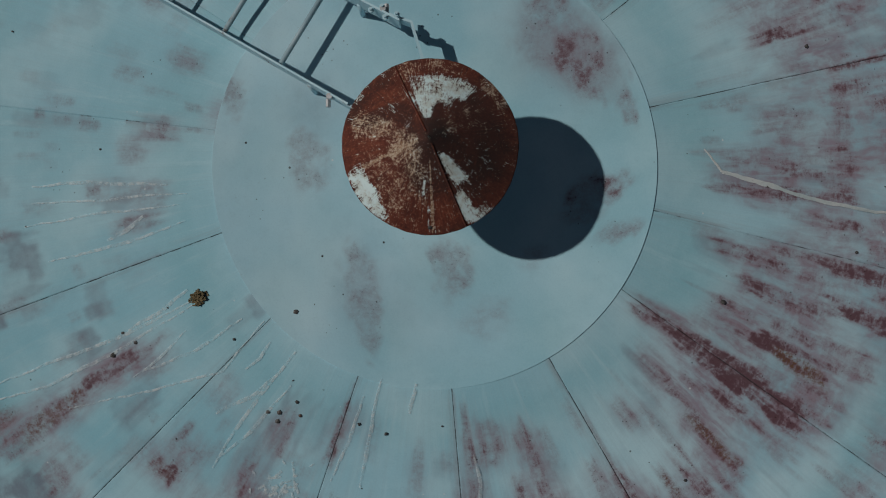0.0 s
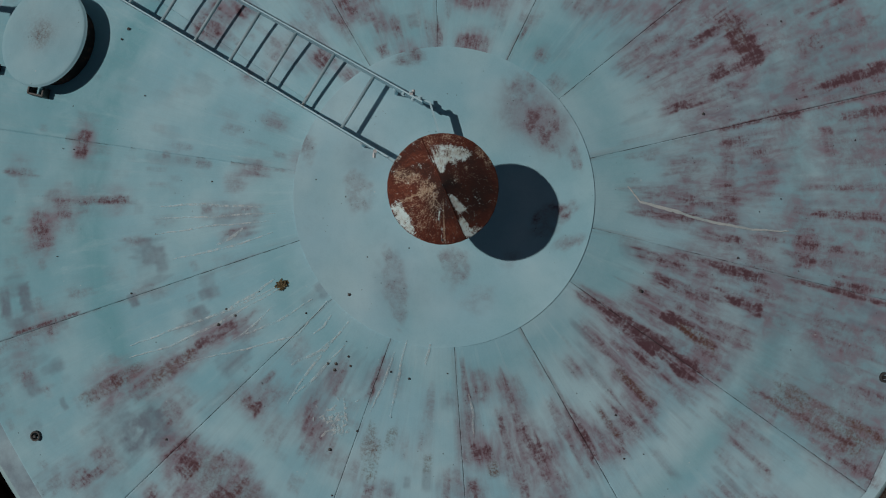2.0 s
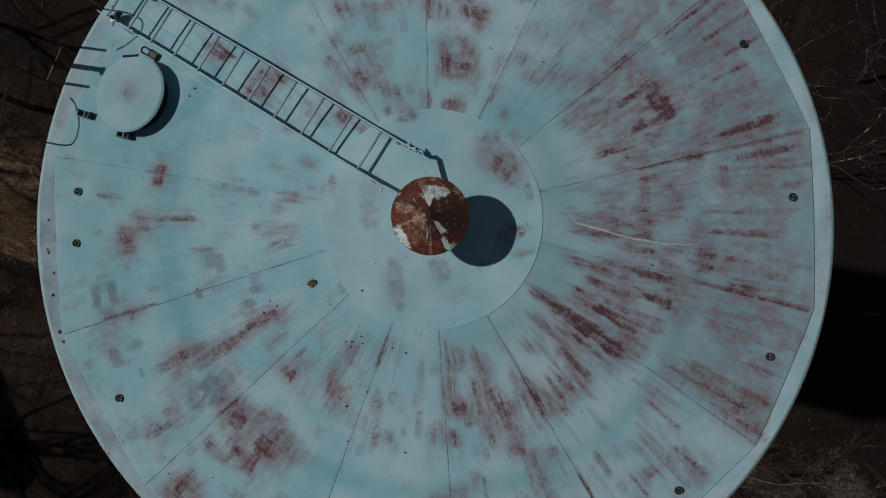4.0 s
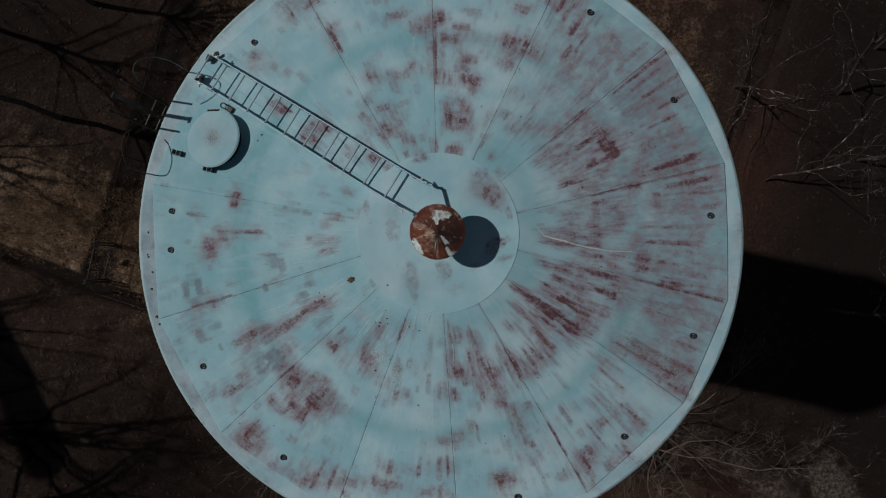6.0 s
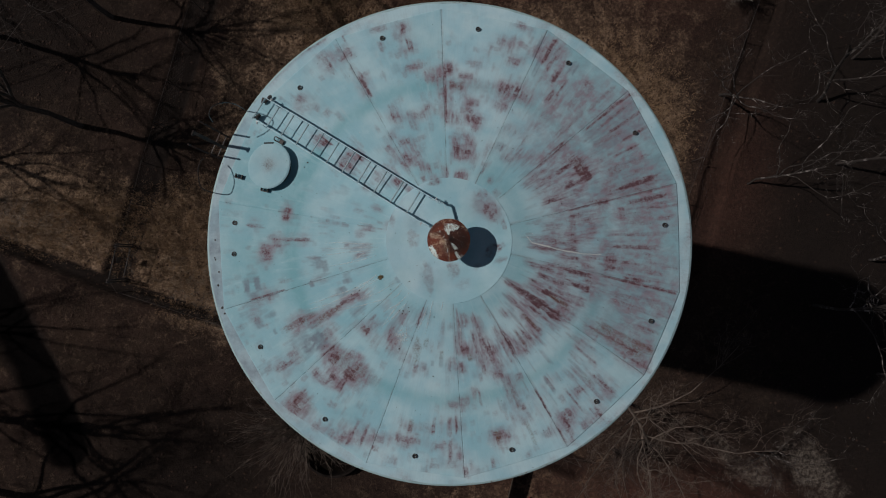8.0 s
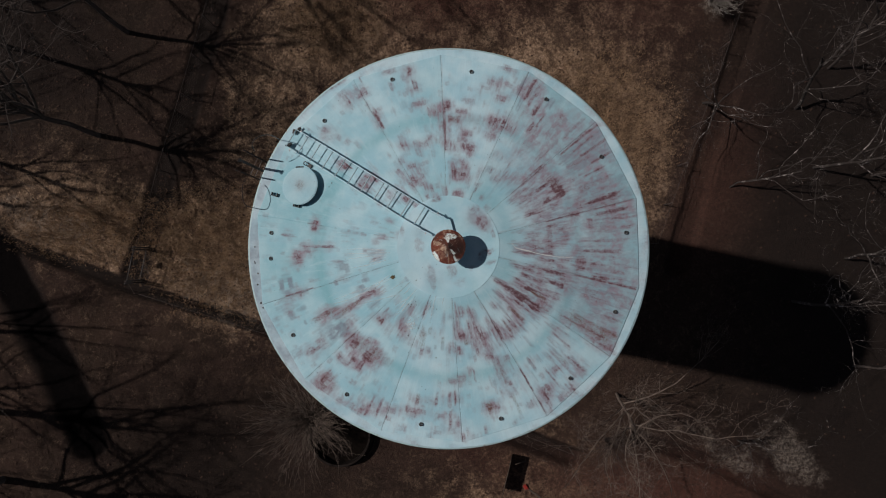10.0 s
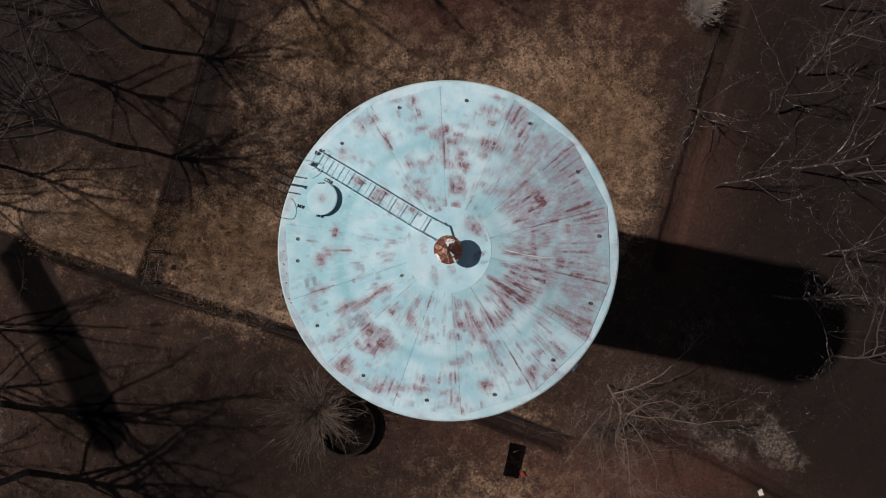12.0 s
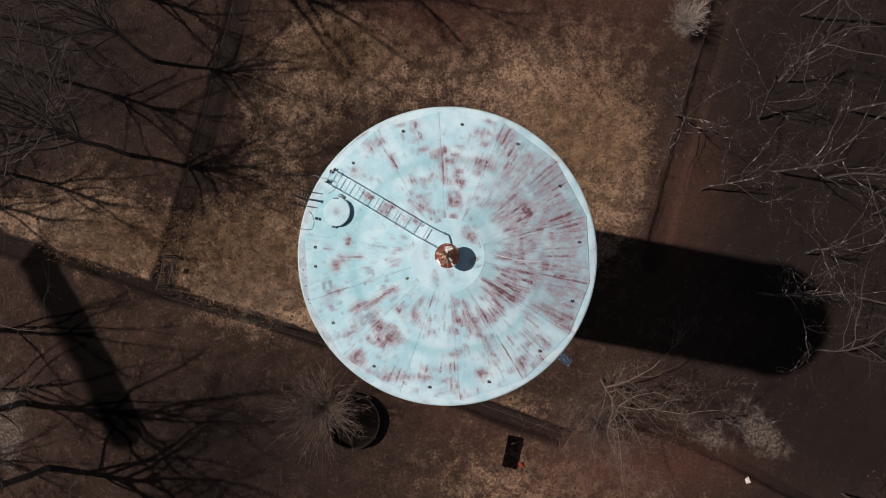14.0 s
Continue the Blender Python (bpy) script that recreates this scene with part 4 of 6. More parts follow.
def build_plate(index):
    a0 = radians(SEAMS[index])
    a1 = radians(SEAMS[(index + 1) % len(SEAMS)])
    if a1 < a0:
        a1 += 2 * math.pi
    mid, half = (a0 + a1) / 2, (a1 - a0) / 2
    nt, nr = 112, 240
    chord = PLATE_R1 * math.cos(half)
    i, j = np.meshgrid(np.linspace(-1, 1, nt + 1), np.linspace(0, 1, nr + 1))
    th0 = i * half
    r1 = chord / np.cos(th0)
    r = PLATE_R0 + (r1 - PLATE_R0) * j
    flush = (np.abs(i) > 0.9) & (((index in (11, 12)) & (i > 0)) | ((index in (12, 13)) & (i < 0)))
    th = mid + th0 - np.sign(i) * (np.abs(i) > 0.995) * np.where(flush, 0.0001, 0.0006) / r
    sag = 0.0025 * np.sin(j * 9 + index) * (1 - i * i) + 0.001 * np.sin(i * 5 + j * 14 + index * 2)
    z = RIM_Z + SLOPE * (RIM_R - r) + 0.014 + 0.0009 * (i + 1) / 2 + sag * np.minimum(1, 12 * (1 - np.abs(i))) * np.minimum(1, 8 * j)
    x, y = r * np.cos(th), r * np.sin(th)
    verts = np.stack([x.ravel(), y.ravel(), z.ravel()], 1)
    w = nt + 1
    corner = (np.arange(nr)[:, None] * w + np.arange(nt)[None, :]).ravel()
    faces = np.stack([corner, corner + w, corner + w + 1, corner + 1], 1).tolist()
    loop = list(range(w)) + [b * w + nt for b in range(1, nr + 1)] + [nr * w + a for a in range(nt - 1, -1, -1)] + [b * w for b in range(nr - 1, 0, -1)]
    n = len(verts)
    verts = np.concatenate([verts, verts[loop] - [0, 0, 0.016]])
    m = len(loop)
    faces += [(loop[k], loop[(k + 1) % m], n + (k + 1) % m, n + k) for k in range(m)]
    plate = raw("roof_plate", verts.tolist(), faces, ROOF, tank, soft=True)
    # the lap under the ladder is welded flush, the next one but for short open bits
    open_bit = np.where(lattice(r / 0.13, r * 0 + 5, 31) > 0.66, 0.0, 9.0)
    low = th - a0 + (9.0 if index == 12 else open_bit if index == 13 else 0.0)
    high = a1 - th + (9.0 if index == 11 else open_bit if index == 12 else 0.0)
    edge = np.minimum(low, high) * r
    deg = (np.degrees(th) + 180) % 360 - 180
    arc_all = (th - mid) * r + index * 5.3
    rust = RUST_SHEET.at(th, r)
    haze = HAZE_SHEET.at(th, r) + 0.25 * np.exp(-((deg - 18) / 50) ** 4) * step(r, 1.2, 1.8)
    # rust creeps along the seams here and there
    rust = rust + 0.4 * np.exp(-(edge / 0.010) ** 2) * step(lattice(r / 0.25, r * 0 + 3 * index, 7), 0.6, 0.9)
    polar = np.stack([r, th * 2.5, np.full_like(r, index * 3.7)], -1).reshape(-1, 3)
    pick = np.concatenate([np.arange(n), loop])
    # where the coat is a deeper teal: the rings between the rubbed bands, the outer west and the outer east
    coat = 0.55 * np.exp(-((r - 2.38) / 0.12) ** 2) + 0.26 * np.exp(-((r - 1.08) / 0.14) ** 2) + PLATE_TONE[index]
    coat += 0.30 * step(r, 1.9, 2.6) * np.exp(-(((deg + 180) % 360 - 0) / 35) ** 4) + 0.30 * step(r, 1.9, 2.6) * np.exp(-(((180 - deg) % 360) / 35) ** 4)
    coat += 0.62 * step(r, 2.45, 2.7) * np.exp(-((deg - 12) / 52) ** 4) + 0.3 * (lattice(arc_all / 0.5, r / 0.6, 77) - 0.4)
    for name, value in (("rust", np.clip(rust, 0, 1.7)), ("haze", np.clip(haze, 0, 1)), ("soot_dark", np.clip(GREY_SHEET.at(th, r), 0, 1)),
                        ("brown", np.clip(OCHRE_SHEET.at(th, r), 0, 1)), ("coat", np.clip(coat, 0, 0.95)), ("edge", edge)):
        set_attr(plate, name, value.ravel()[pick])
    set_attr(plate, "polar", polar[pick], "FLOAT_VECTOR")


def fan_disc(name, rings, sides, zf, material, parent):
    """A disc of rings with its polar attributes."""
    verts, faces, pol = [(0, 0, zf(0.0))], [], [(0, 0, 0)]
    for r in rings:
        for k in range(sides):
            a = 2 * math.pi * k / sides
            verts.append((r * math.cos(a), r * math.sin(a), zf(r)))
            pol.append((0.37, 0.21, 9.0))
    faces += [(0, 1 + k, 1 + (k + 1) % sides) for k in range(sides)]
    for i in range(len(rings) - 1):
        for k in range(sides):
            a, b = 1 + i * sides + k, 1 + i * sides + (k + 1) % sides
            faces.append((a, a + sides, b + sides, b))
    ob = raw(name, verts, faces, material, parent, soft=True)
    set_attr(ob, "polar", pol, "FLOAT_VECTOR")
    set_attr(ob, "edge", [0.3] * len(verts))
    return ob, np.array(verts)


def build_tank():
    v, f = lathe([(CENTRE_R - 0.03, roof_z(0) - 0.01), (CENTRE_R + 0.05, roof_z(CENTRE_R + 0.05)), (RIM_R - 0.06, roof_z(RIM_R - 0.06))], 112)
    raw("roof_deck", v, f, UNDER, tank, "dark rusted steel under the plates", soft=True)
    rings = [3.40 + 0.02 * k for k in range(20)]
    sides = 336
    verts, faces, pol = [], [], []
    for r in rings:
        for k in range(sides):
            a = 2 * math.pi * k / sides
            wob = 0.004 * math.sin(a * 23) + 0.003 * math.sin(a * 57 + 1)
            rr = r + (wob if r > 3.75 else 0)
            verts.append((rr * math.cos(a), rr * math.sin(a), RIM_Z + SLOPE * (RIM_R - r) + 0.009))
            pol.append((r, a * 2.5, 5.0))
    for i in range(len(rings) - 1):
        for k in range(sides):
            a, b = i * sides + k, i * sides + (k + 1) % sides
            faces.append((a, a + sides, b + sides, b))
    skirt = raw("rim_skirt", verts, faces, SKIRT, tank, "pale chalky rim strip round the roof", soft=True)
    arr = np.array(verts)
    rng = np.random.default_rng(7)
    rust, soot_dark = np.zeros(len(arr)), np.zeros(len(arr))
    ang, rad = np.degrees(np.arctan2(arr[:, 1], arr[:, 0])), np.hypot(arr[:, 0], arr[:, 1])
    for _ in range(34):
        a, w, s = rng.uniform(-180, 180), rng.uniform(0.5, 2.2), rng.uniform(0.1, 0.5)
        d = (ang - a + 180) % 360 - 180
        (soot_dark if 150 < abs(a) else rust)[:] += s * np.exp(-(d / w) ** 2) * np.exp(-((rad - 3.76) / 0.06) ** 2)
    rust += 0.5 * np.exp(-((rad - 3.79) / 0.01) ** 2) * np.clip(np.sin(ang * 0.7) + np.sin(ang * 0.23), 0, 1)
    rust += 0.9 * np.exp(-(((ang - 122) % 360 - 0) / 14) ** 2) * np.exp(-((rad - 3.78) / 0.04) ** 2)
    grime = (ang + 168 + 180) % 360 - 180
    soot_dark += np.exp(-(grime / 40) ** 4) * (0.35 + 0.6 * lattice(ang * 0.35, rad / 0.12, 3))
    rust += 0.35 * step(lattice(ang * 0.12, rad * 0, 8), 0.6, 0.8) * lattice(ang * 0.6, rad / 0.1, 5)
    set_attr(skirt, "polar", pol, "FLOAT_VECTOR")
    rust *= 1 - 0.85 * np.exp(-(grime / 45) ** 4)
    rust = np.maximum(rust, 0.8 * RUST_SHEET.at(np.radians(ang), rad))
    set_attr(skirt, "rust", np.clip(rust, 0, 1.2))
    set_attr(skirt, "soot_dark", np.clip(soot_dark, 0, 1))
    set_attr(skirt, "brown", np.zeros(len(arr)))
    set_attr(skirt, "edge", np.full(len(arr), 0.3))
    v, f = lathe([(RIM_R - 0.02, RIM_Z + 0.008), (RIM_R + 0.012, RIM_Z + 0.004), (RIM_R + 0.014, RIM_Z - 0.055), (RIM_R - 0.005, RIM_Z - 0.06), (3.70, RIM_Z - 0.03)], 168)
    raw("rim_lip", v, f, SHELL_PAINT, tank, soft=True)
    # flat centre plate
    centre, cv = fan_disc("centre_plate", [0.02 * k for k in range(1, 45)] + [0.893, CENTRE_R - 0.0026, CENTRE_R - 0.002, CENTRE_R - 0.001], 160,
                          lambda r: roof_z(0) + 0.0205 - 0.012 * (1 - (r / CENTRE_R) ** 2) - (0.02 if r > CENTRE_R - 0.0015 else 0.0), ROOF, tank)
    x, y = cv[:, 0], cv[:, 1]
    rust = np.zeros(len(x))
    soot_dark = np.zeros(len(x))
    for cx, cy, sx, sy, turn, s in CENTRE_STAINS:
        wob = 0.35 * (lattice(x / 0.05 + 50, y / 0.05 + 50, 11) - 0.5) + 0.2 * (lattice(x / 0.02 + 50, y / 0.02 + 50, 12) - 0.5)
        rust += 0.95 * s * step(bump_xy(x, y, cx, cy, 1.3 * sx, 1.3 * sy, turn) + wob, 0.30, 0.58)
    soot_dark += 0.35 * bump_xy(x, y, -0.5, 0.25, 0.12, 0.12) + 0.3 * bump_xy(x, y, -0.3, -0.5, 0.1, 0.2)
    rust *= 0.45 + 0.95 * step(0.6 * lattice(x / 0.06 + 50, y / 0.06 + 50, 3) + 0.4 * lattice(x / 0.025 + 50, y / 0.03 + 50, 4), 0.25, 0.75)
    set_attr(centre, "coat", np.clip(0.15 + 0.4 * (lattice(x / 0.22 + 50, y / 0.22 + 50, 21) - 0.4) + 0.25 * x, 0, 0.6))
    set_attr(centre, "haze", 0.30 * bump_xy(x, y, 0.55, 0.48, 0.32, 0.24, -40) + 0.10 * bump_xy(x, y, -0.1, -0.55, 0.5, 0.25))
    set_attr(centre, "rust", np.clip(rust, 0, 1.2))
    set_attr(centre, "soot_dark", soot_dark)
    set_attr(centre, "brown", np.zeros(len(x)))
    # shell courses down to the ground
    courses = 11
    h = (RIM_Z - 0.05) / courses
    for k in range(courses):
        r = 3.70 + 0.006 * (k % 2)
        v, f = lathe([(r - 0.03, k * h), (r, k * h + 0.002), (r, (k + 1) * h - 0.002), (r - 0.03, (k + 1) * h)], 112)
        raw("shell_course", v, f, SHELL_PAINT, tank, soft=False)
    v, f = lathe([(4.15, -0.3), (4.15, 0.16), (4.10, 0.2), (3.5, 0.2)], 96)
    raw("footing", v, f, CONCRETE, tank, "grey concrete ring footing")
    for k in range(len(SEAMS)):
        build_plate(k)


CENTRE_STAINS = [
    (0.07, -0.41, 0.07, 0.12, 15, 0.55), (-0.28, -0.54, 0.06, 0.18, 10, 0.45), (0.63, 0.41, 0.13, 0.09, -40, 0.60), (0.79, 0.24, 0.03, 0.06, 20, 0.70),
    (0.50, 0.52, 0.18, 0.12, -35, 0.28), (0.67, -0.09, 0.10, 0.05, 10, 0.95), (0.74, -0.27, 0.09, 0.03, 15, 0.50), (-0.51, 0.02, 0.07, 0.11, 10, 0.35),
    (0.40, -0.37, 0.06, 0.04, 20, 0.35), (0.21, -0.62, 0.08, 0.08, 0, 0.25), (0.60, -0.20, 0.07, 0.03, 10, 0.40),
    (-0.21, 0.84, 0.07, 0.04, 10, 0.85), (-0.82, 0.29, 0.035, 0.07, 10, 0.75), (0.46, 0.66, 0.06, 0.09, -30, 0.40),
]


def concrete():
    m = Nodes("old_concrete", 0.9)
    p = m.where()
    a, b = m.noise(p, 1.5, 5), m.noise(p, 30.0, 6, 0.7)
    c = m.mix(m.ramp(a, 0.3, 0.7), (0.24, 0.22, 0.20), (0.36, 0.34, 0.31))
    return m.done(m.mix(m.ramp(b, 0.5, 0.7, 0.0, 0.5), c, (0.14, 0.13, 0.12)), None, b, 0.4, 0.01)


CONCRETE = concrete()
build_tank()


def build_studs():
    """Small dark lugs near the rim, one to a plate."""
    bm = bmesh.new()
    bmesh.ops.create_cone(bm, cap_ends=True, segments=12, radius1=0.012, radius2=0.010, depth=0.034, matrix=pose(0, 0, 0.017))
    v, f = lathe([(0.023, 0.0), (0.037, 0.0), (0.037, 0.022), (0.034, 0.026), (0.027, 0.026), (0.023, 0.022), (0.023, 0.0)], 16)
    made = [bm.verts.new(q) for q in v]
    for q in f:
        bm.faces.new([made[k] for k in q])
    first = part("stud", bm, DARK_STEEL, tank, "dark bolt stud near the rim")
    angles = [-176.1 + 25.9 * k for k in range(14)]
    for k, a in enumerate(angles):
        ob = first if k == 0 else new("stud", first.data)
        ob.parent = tank
        ob["label"] = "dark bolt stud near the rim"
        if 150 < a < 165:
            a += 15
        x, y = 3.337 * math.cos(radians(a)), 3.337 * math.sin(radians(a))
        ob.matrix_basis = Matrix.Translation(on_roof(x, y, 0.004)) @ pose(0, 0, 0, 0, 0, a)


build_studs()


# ---- vent with its rusted cone cap ----
def build_vent():
    top, CAP_R = 1.43, 0.2915
    vent = thing("roof_vent", "rusted cone-shaped vent cap with flaking pale paint", "roof vent", at=(0, -0.0075, RIM_Z))
    base = roof_z(0) - RIM_Z - 0.085
    v, f = lathe([(0.20, base), (0.20, base + 0.02), (0.145, base + 0.022), (0.14, top + 0.02)], 32)
    raw("neck", v, f, STEEL_PAINT, vent, "faded painted steel pipe neck", soft=True)
    sides, rings = 240, 72
    verts, faces, pol = [], [], []
    rr = [0.002] + [CAP_R * k / rings for k in range(1, rings + 1)]
    for r in rr:
        for k in range(sides):
            a = 2 * math.pi * k / sides
            edge = 1 + (0.003 * math.sin(a * 7) + 0.0015 * math.sin(a * 31 + 2) if r > CAP_R - 0.009 else 0)
            verts.append((r * edge * math.cos(a), r * edge * math.sin(a), top + 0.175 * (1 - r / CAP_R) + 0.003 * math.sin(5 * a) * r / 0.3))
            pol.append((r * 6, a * 2.5, 2.0))
    n0 = len(verts)
    for k in range(sides):
        x, y, z = verts[n0 - sides + k]
        verts.append((x, y, z - 0.012))
        pol.append((1.8, 0, 2))
    for i in range(len(rr)):
        for k in range(sides):
            a, b = i * sides + k, i * sides + (k + 1) % sides
            faces.append((a, a + sides, b + sides, b))
    cap = raw("cap", verts, faces, CAP_RUST, vent, "rusted steel cone with flaking paint", soft=True)
    arr = np.array(verts)
    x, y = arr[:, 0], arr[:, 1]
    ang = np.degrees(np.arctan2(y, x))
    rad = np.hypot(x, y)
    # old paint left on the cone: angle, half angle, from, to, how much
    paint, cream = np.full(len(x), 0.0), np.full(len(x), 0.06)
    for field, a, w, r0, r1, s in ((paint, 94, 12, 0.06, 0.17, 0.95), (paint, 84, 27, 0.12, 0.235, 1.0), (paint, 58, 8, 0.17, 0.25, 0.6), (paint, -51, 10, 0.055, 0.165, 1.0), (paint, -60, 6, 0.18, 0.285, 1.05), (paint, -97, 2, 0.12, 0.17, 0.8), (paint, -91, 1.3, 0.20, 0.29, 0.6), (paint, 113, 2.5, 0.10, 0.19, 0.75),
                                   (paint, -52, 9, 0.25, 0.295, 0.8), (paint, 212, 18, 0.225, 0.29, 1.0), (paint, 230, 10, 0.25, 0.290, 0.85),
                                   (paint, 146, 5, 0.27, 0.295, 0.6), (cream, 163, 13, 0.12, 0.27, 0.62), (cream, 182, 26, 0.03, 0.14, 0.58), (cream, 228, 34, 0.03, 0.13, 0.22),
                                   (cream, 112, 8, 0.08, 0.29, 0.3), (cream, 88, 22, 0.24, 0.29, 0.45), (cream, 38, 14, 0.25, 0.295, 0.55),
                                   (cream, 215, 25, 0.05, 0.27, 0.34), (cream, 250, 22, 0.05, 0.29, 0.27), (cream, 30, 16, 0.05, 0.2, 0.25), (cream, -88, 1.5, 0.05, 0.29, 0.7), (cream, 198, 2, 0.06, 0.29, 0.5)):
        d = (ang - a + 180) % 360 - 180
        field += s * np.exp(-np.abs(d / w) ** 4) * np.exp(-np.abs((rad - (r0 + r1) / 2) / ((r1 - r0) / 2)) ** 6)
    # soot at the apex; darker east, north-east and a little south
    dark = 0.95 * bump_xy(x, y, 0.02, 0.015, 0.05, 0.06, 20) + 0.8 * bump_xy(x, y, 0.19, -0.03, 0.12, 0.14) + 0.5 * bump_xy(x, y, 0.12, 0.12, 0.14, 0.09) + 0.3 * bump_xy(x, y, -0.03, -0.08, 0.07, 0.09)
    set_attr(cap, "polar", pol, "FLOAT_VECTOR")
    set_attr(cap, "paint", np.clip(paint, 0, 1))
    set_attr(cap, "cream", np.clip(cream, 0, 1))
    set_attr(cap, "soot_dark", np.clip(dark, 0, 1))
    # folded seams down the cone
    for a in (114, -66):
        c, s = math.cos(radians(a)), math.sin(radians(a))
        bm = bmesh.new()
        pts = [Vector((r * c, r * s, top + 0.175 * (1 - r / CAP_R) + 0.002)) for r in (0.02, 0.1, 0.2, 0.290)]
        side = Vector((-s, c, 0)) * 0.003
        vs = []
        for p in pts:
            vs.append([bm.verts.new(p + side), bm.verts.new(p + side * 0.5 + Vector((0, 0, 0.004))), bm.verts.new(p - side * 0.5 + Vector((0, 0, 0.004))), bm.verts.new(p - side)])
        for q0, q1 in zip(vs, vs[1:]):
            for k in range(3):
                bm.faces.new((q0[k], q0[k + 1], q1[k + 1], q1[k]))
        part("folded_seam", bm, CAP_RUST, cap)
    for a in (30, 150, 270):
        c, s = math.cos(radians(a)), math.sin(radians(a))
        bar("stay", [(0.14 * c, 0.14 * s, top - 0.1), (0.27 * c, 0.27 * s, top + 0.012)], 0.008, DARK_STEEL, vent)


build_vent()


# ---- ladder lying on the roof ----
def build_roof_ladder():
    lad = thing("roof_ladder", "faded white steel ladder fixed flat along the tank roof", "ladder", at=(0, 0, RIM_Z))
    a, b = Vector((-2.94, 2.02, 0.27)), Vector((-0.222, 0.362, 1.095))
    d = (b - a)
    side = Vector((-d.y, d.x, 0)).normalized() * 0.185
    crown = Vector((0, 0, 0.05))

    def at(t):
        return a + d * t + crown * 4 * t * (1 - t)
    for s in (1, -1):
        head_end = -0.018 if s > 0 else -0.035
        pts = [at(head_end + (1 - head_end) * k / 10) + side * s for k in range(11)]
        bm = bmesh.new()
        rows = []
        w = side.normalized() * 0.004
        for p in pts:
            rows.append([bm.verts.new(p + w + Vector((0, 0, 0.045))), bm.verts.new(p - w + Vector((0, 0, 0.045))), bm.verts.new(p - w - Vector((0, 0, 0.045))), bm.verts.new(p + w - Vector((0, 0, 0.045)))])
        for q0, q1 in zip(rows, rows[1:]):
            for k in range(4):
                bm.faces.new((q0[k], q0[(k + 1) % 4], q1[(k + 1) % 4], q1[k]))
        bm.faces.new(rows[0])
        bm.faces.new(rows[-1])
        rail = part("rail", bm, STEEL_PAINT, lad)
        for t in (0.975, 0.03):
            p = at(t) + side * s * 1.05
            bm = bmesh.new()
            bmesh.ops.create_cone(bm, cap_ends=True, segments=6, radius1=0.012, radius2=0.012, depth=0.03, matrix=Matrix.Translation(p + Vector((0, 0, 0.03))))
            bmesh.ops.create_cone(bm, cap_ends=True, segments=6, radius1=0.010, radius2=0.010, depth=0.03, matrix=Matrix.Translation(p + side.normalized() * s * 0.02) @ pose(0, 0, 0, 90, 0, 0))
            part("bolt", bm, GALV, rail, "grey clamp bolt")
    count = 11
    for k in range(count):
        t = -0.004 + k * (0.30 / d.length) * 0.985
        if t < 0.93:
            p = at(t)
            bar("rung", [p + side, p - side], 0.0108, RUNG_PAINT, lad, sides=8)
    for t in (0.06, 0.94):
        for s in (1, -1):
            p = at(t) + side * s
            q = on_roof(p.x, p.y)
            bar("foot", [p - Vector((0, 0, 0.02)), (p.x, p.y, q.z - RIM_Z)], 0.012, STEEL_PAINT, lad)
    # lumpy clamps that hold the ladder's head at the rim
    rng = random.Random(12)
    for x, y in ((-2.885, 2.185), (-3.03, 1.915)):
        bm = bmesh.new()
        for _ in range(5):
            m = Matrix.Translation(on_roof(x + rng.gauss(0, 0.028), y + rng.gauss(0, 0.028), 0.035 + rng.uniform(0, 0.05)) - Vector((0, 0, RIM_Z))) @ pose(0, 0, 0, rng.uniform(0, 40), rng.uniform(0, 40), rng.uniform(0, 180))
            add_box(bm, (rng.uniform(0.04, 0.10), rng.uniform(0.03, 0.05), rng.uniform(0.03, 0.07)), m, 0.006)
        part("rim_clamp", bm, DARK_STEEL, lad, "dark rusted clamp")
    # bolts and clamps at the foot of the upper rail, and the flat stay bars that hold both rails to the vent's neck
    head = at(0.985) + side
    for k in range(4):
        p = head + d.normalized() * (0.034 * (k - 2.2)) + side.normalized() * (0.016 if k % 2 else -0.014) + Vector((0, 0, 0.035))
        bm = bmesh.new()
        bmesh.ops.create_cone(bm, cap_ends=True, segments=6, radius1=0.012, radius2=0.012, depth=0.012, matrix=Matrix.Translation(p))
        bmesh.ops.create_cone(bm, cap_ends=True, segments=8, radius1=0.006, radius2=0.006, depth=0.04, matrix=Matrix.Translation(p))
        part("clamp_bolt", bm, STEEL_PAINT, lad)

    def flat_bar(name, pts, height, thick):
        """A flat bar on edge through the points."""
        bm = bmesh.new()
        rows = []
        for k, p in enumerate(pts):
            run = (pts[min(k + 1, len(pts) - 1)] - pts[max(k - 1, 0)]).normalized()
            w = Vector((-run.y, run.x, 0)).normalized() * thick / 2
            h = Vector((0, 0, height / 2))
            rows.append([bm.verts.new(q) for q in (p + w + h, p - w + h, p - w - h, p + w - h)])
        for q0, q1 in zip(rows, rows[1:]):
            for k in range(4):
                bm.faces.new((q0[k], q0[(k + 1) % 4], q1[(k + 1) % 4], q1[k]))
        bm.faces.new(rows[0])
        bm.faces.new(list(reversed(rows[-1])))
        part(name, bm, STEEL_PAINT, lad, "pale flat stay bar")
    neck = Vector((-0.039, 0.385, 1.085))
    flat_bar("stay", [head - d.normalized() * 0.06, Vector((-0.081, 0.520, 1.09)), neck, neck + (neck - Vector((-0.081, 0.520, 1.09))) * 0.9], 0.055, 0.010)
    low = at(0.985) - side
    flat_bar("stay", [low - d.normalized() * 0.06, low + d.normalized() * 0.06, Vector((-0.12, 0.05, 1.08))], 0.055, 0.010)


build_roof_ladder()


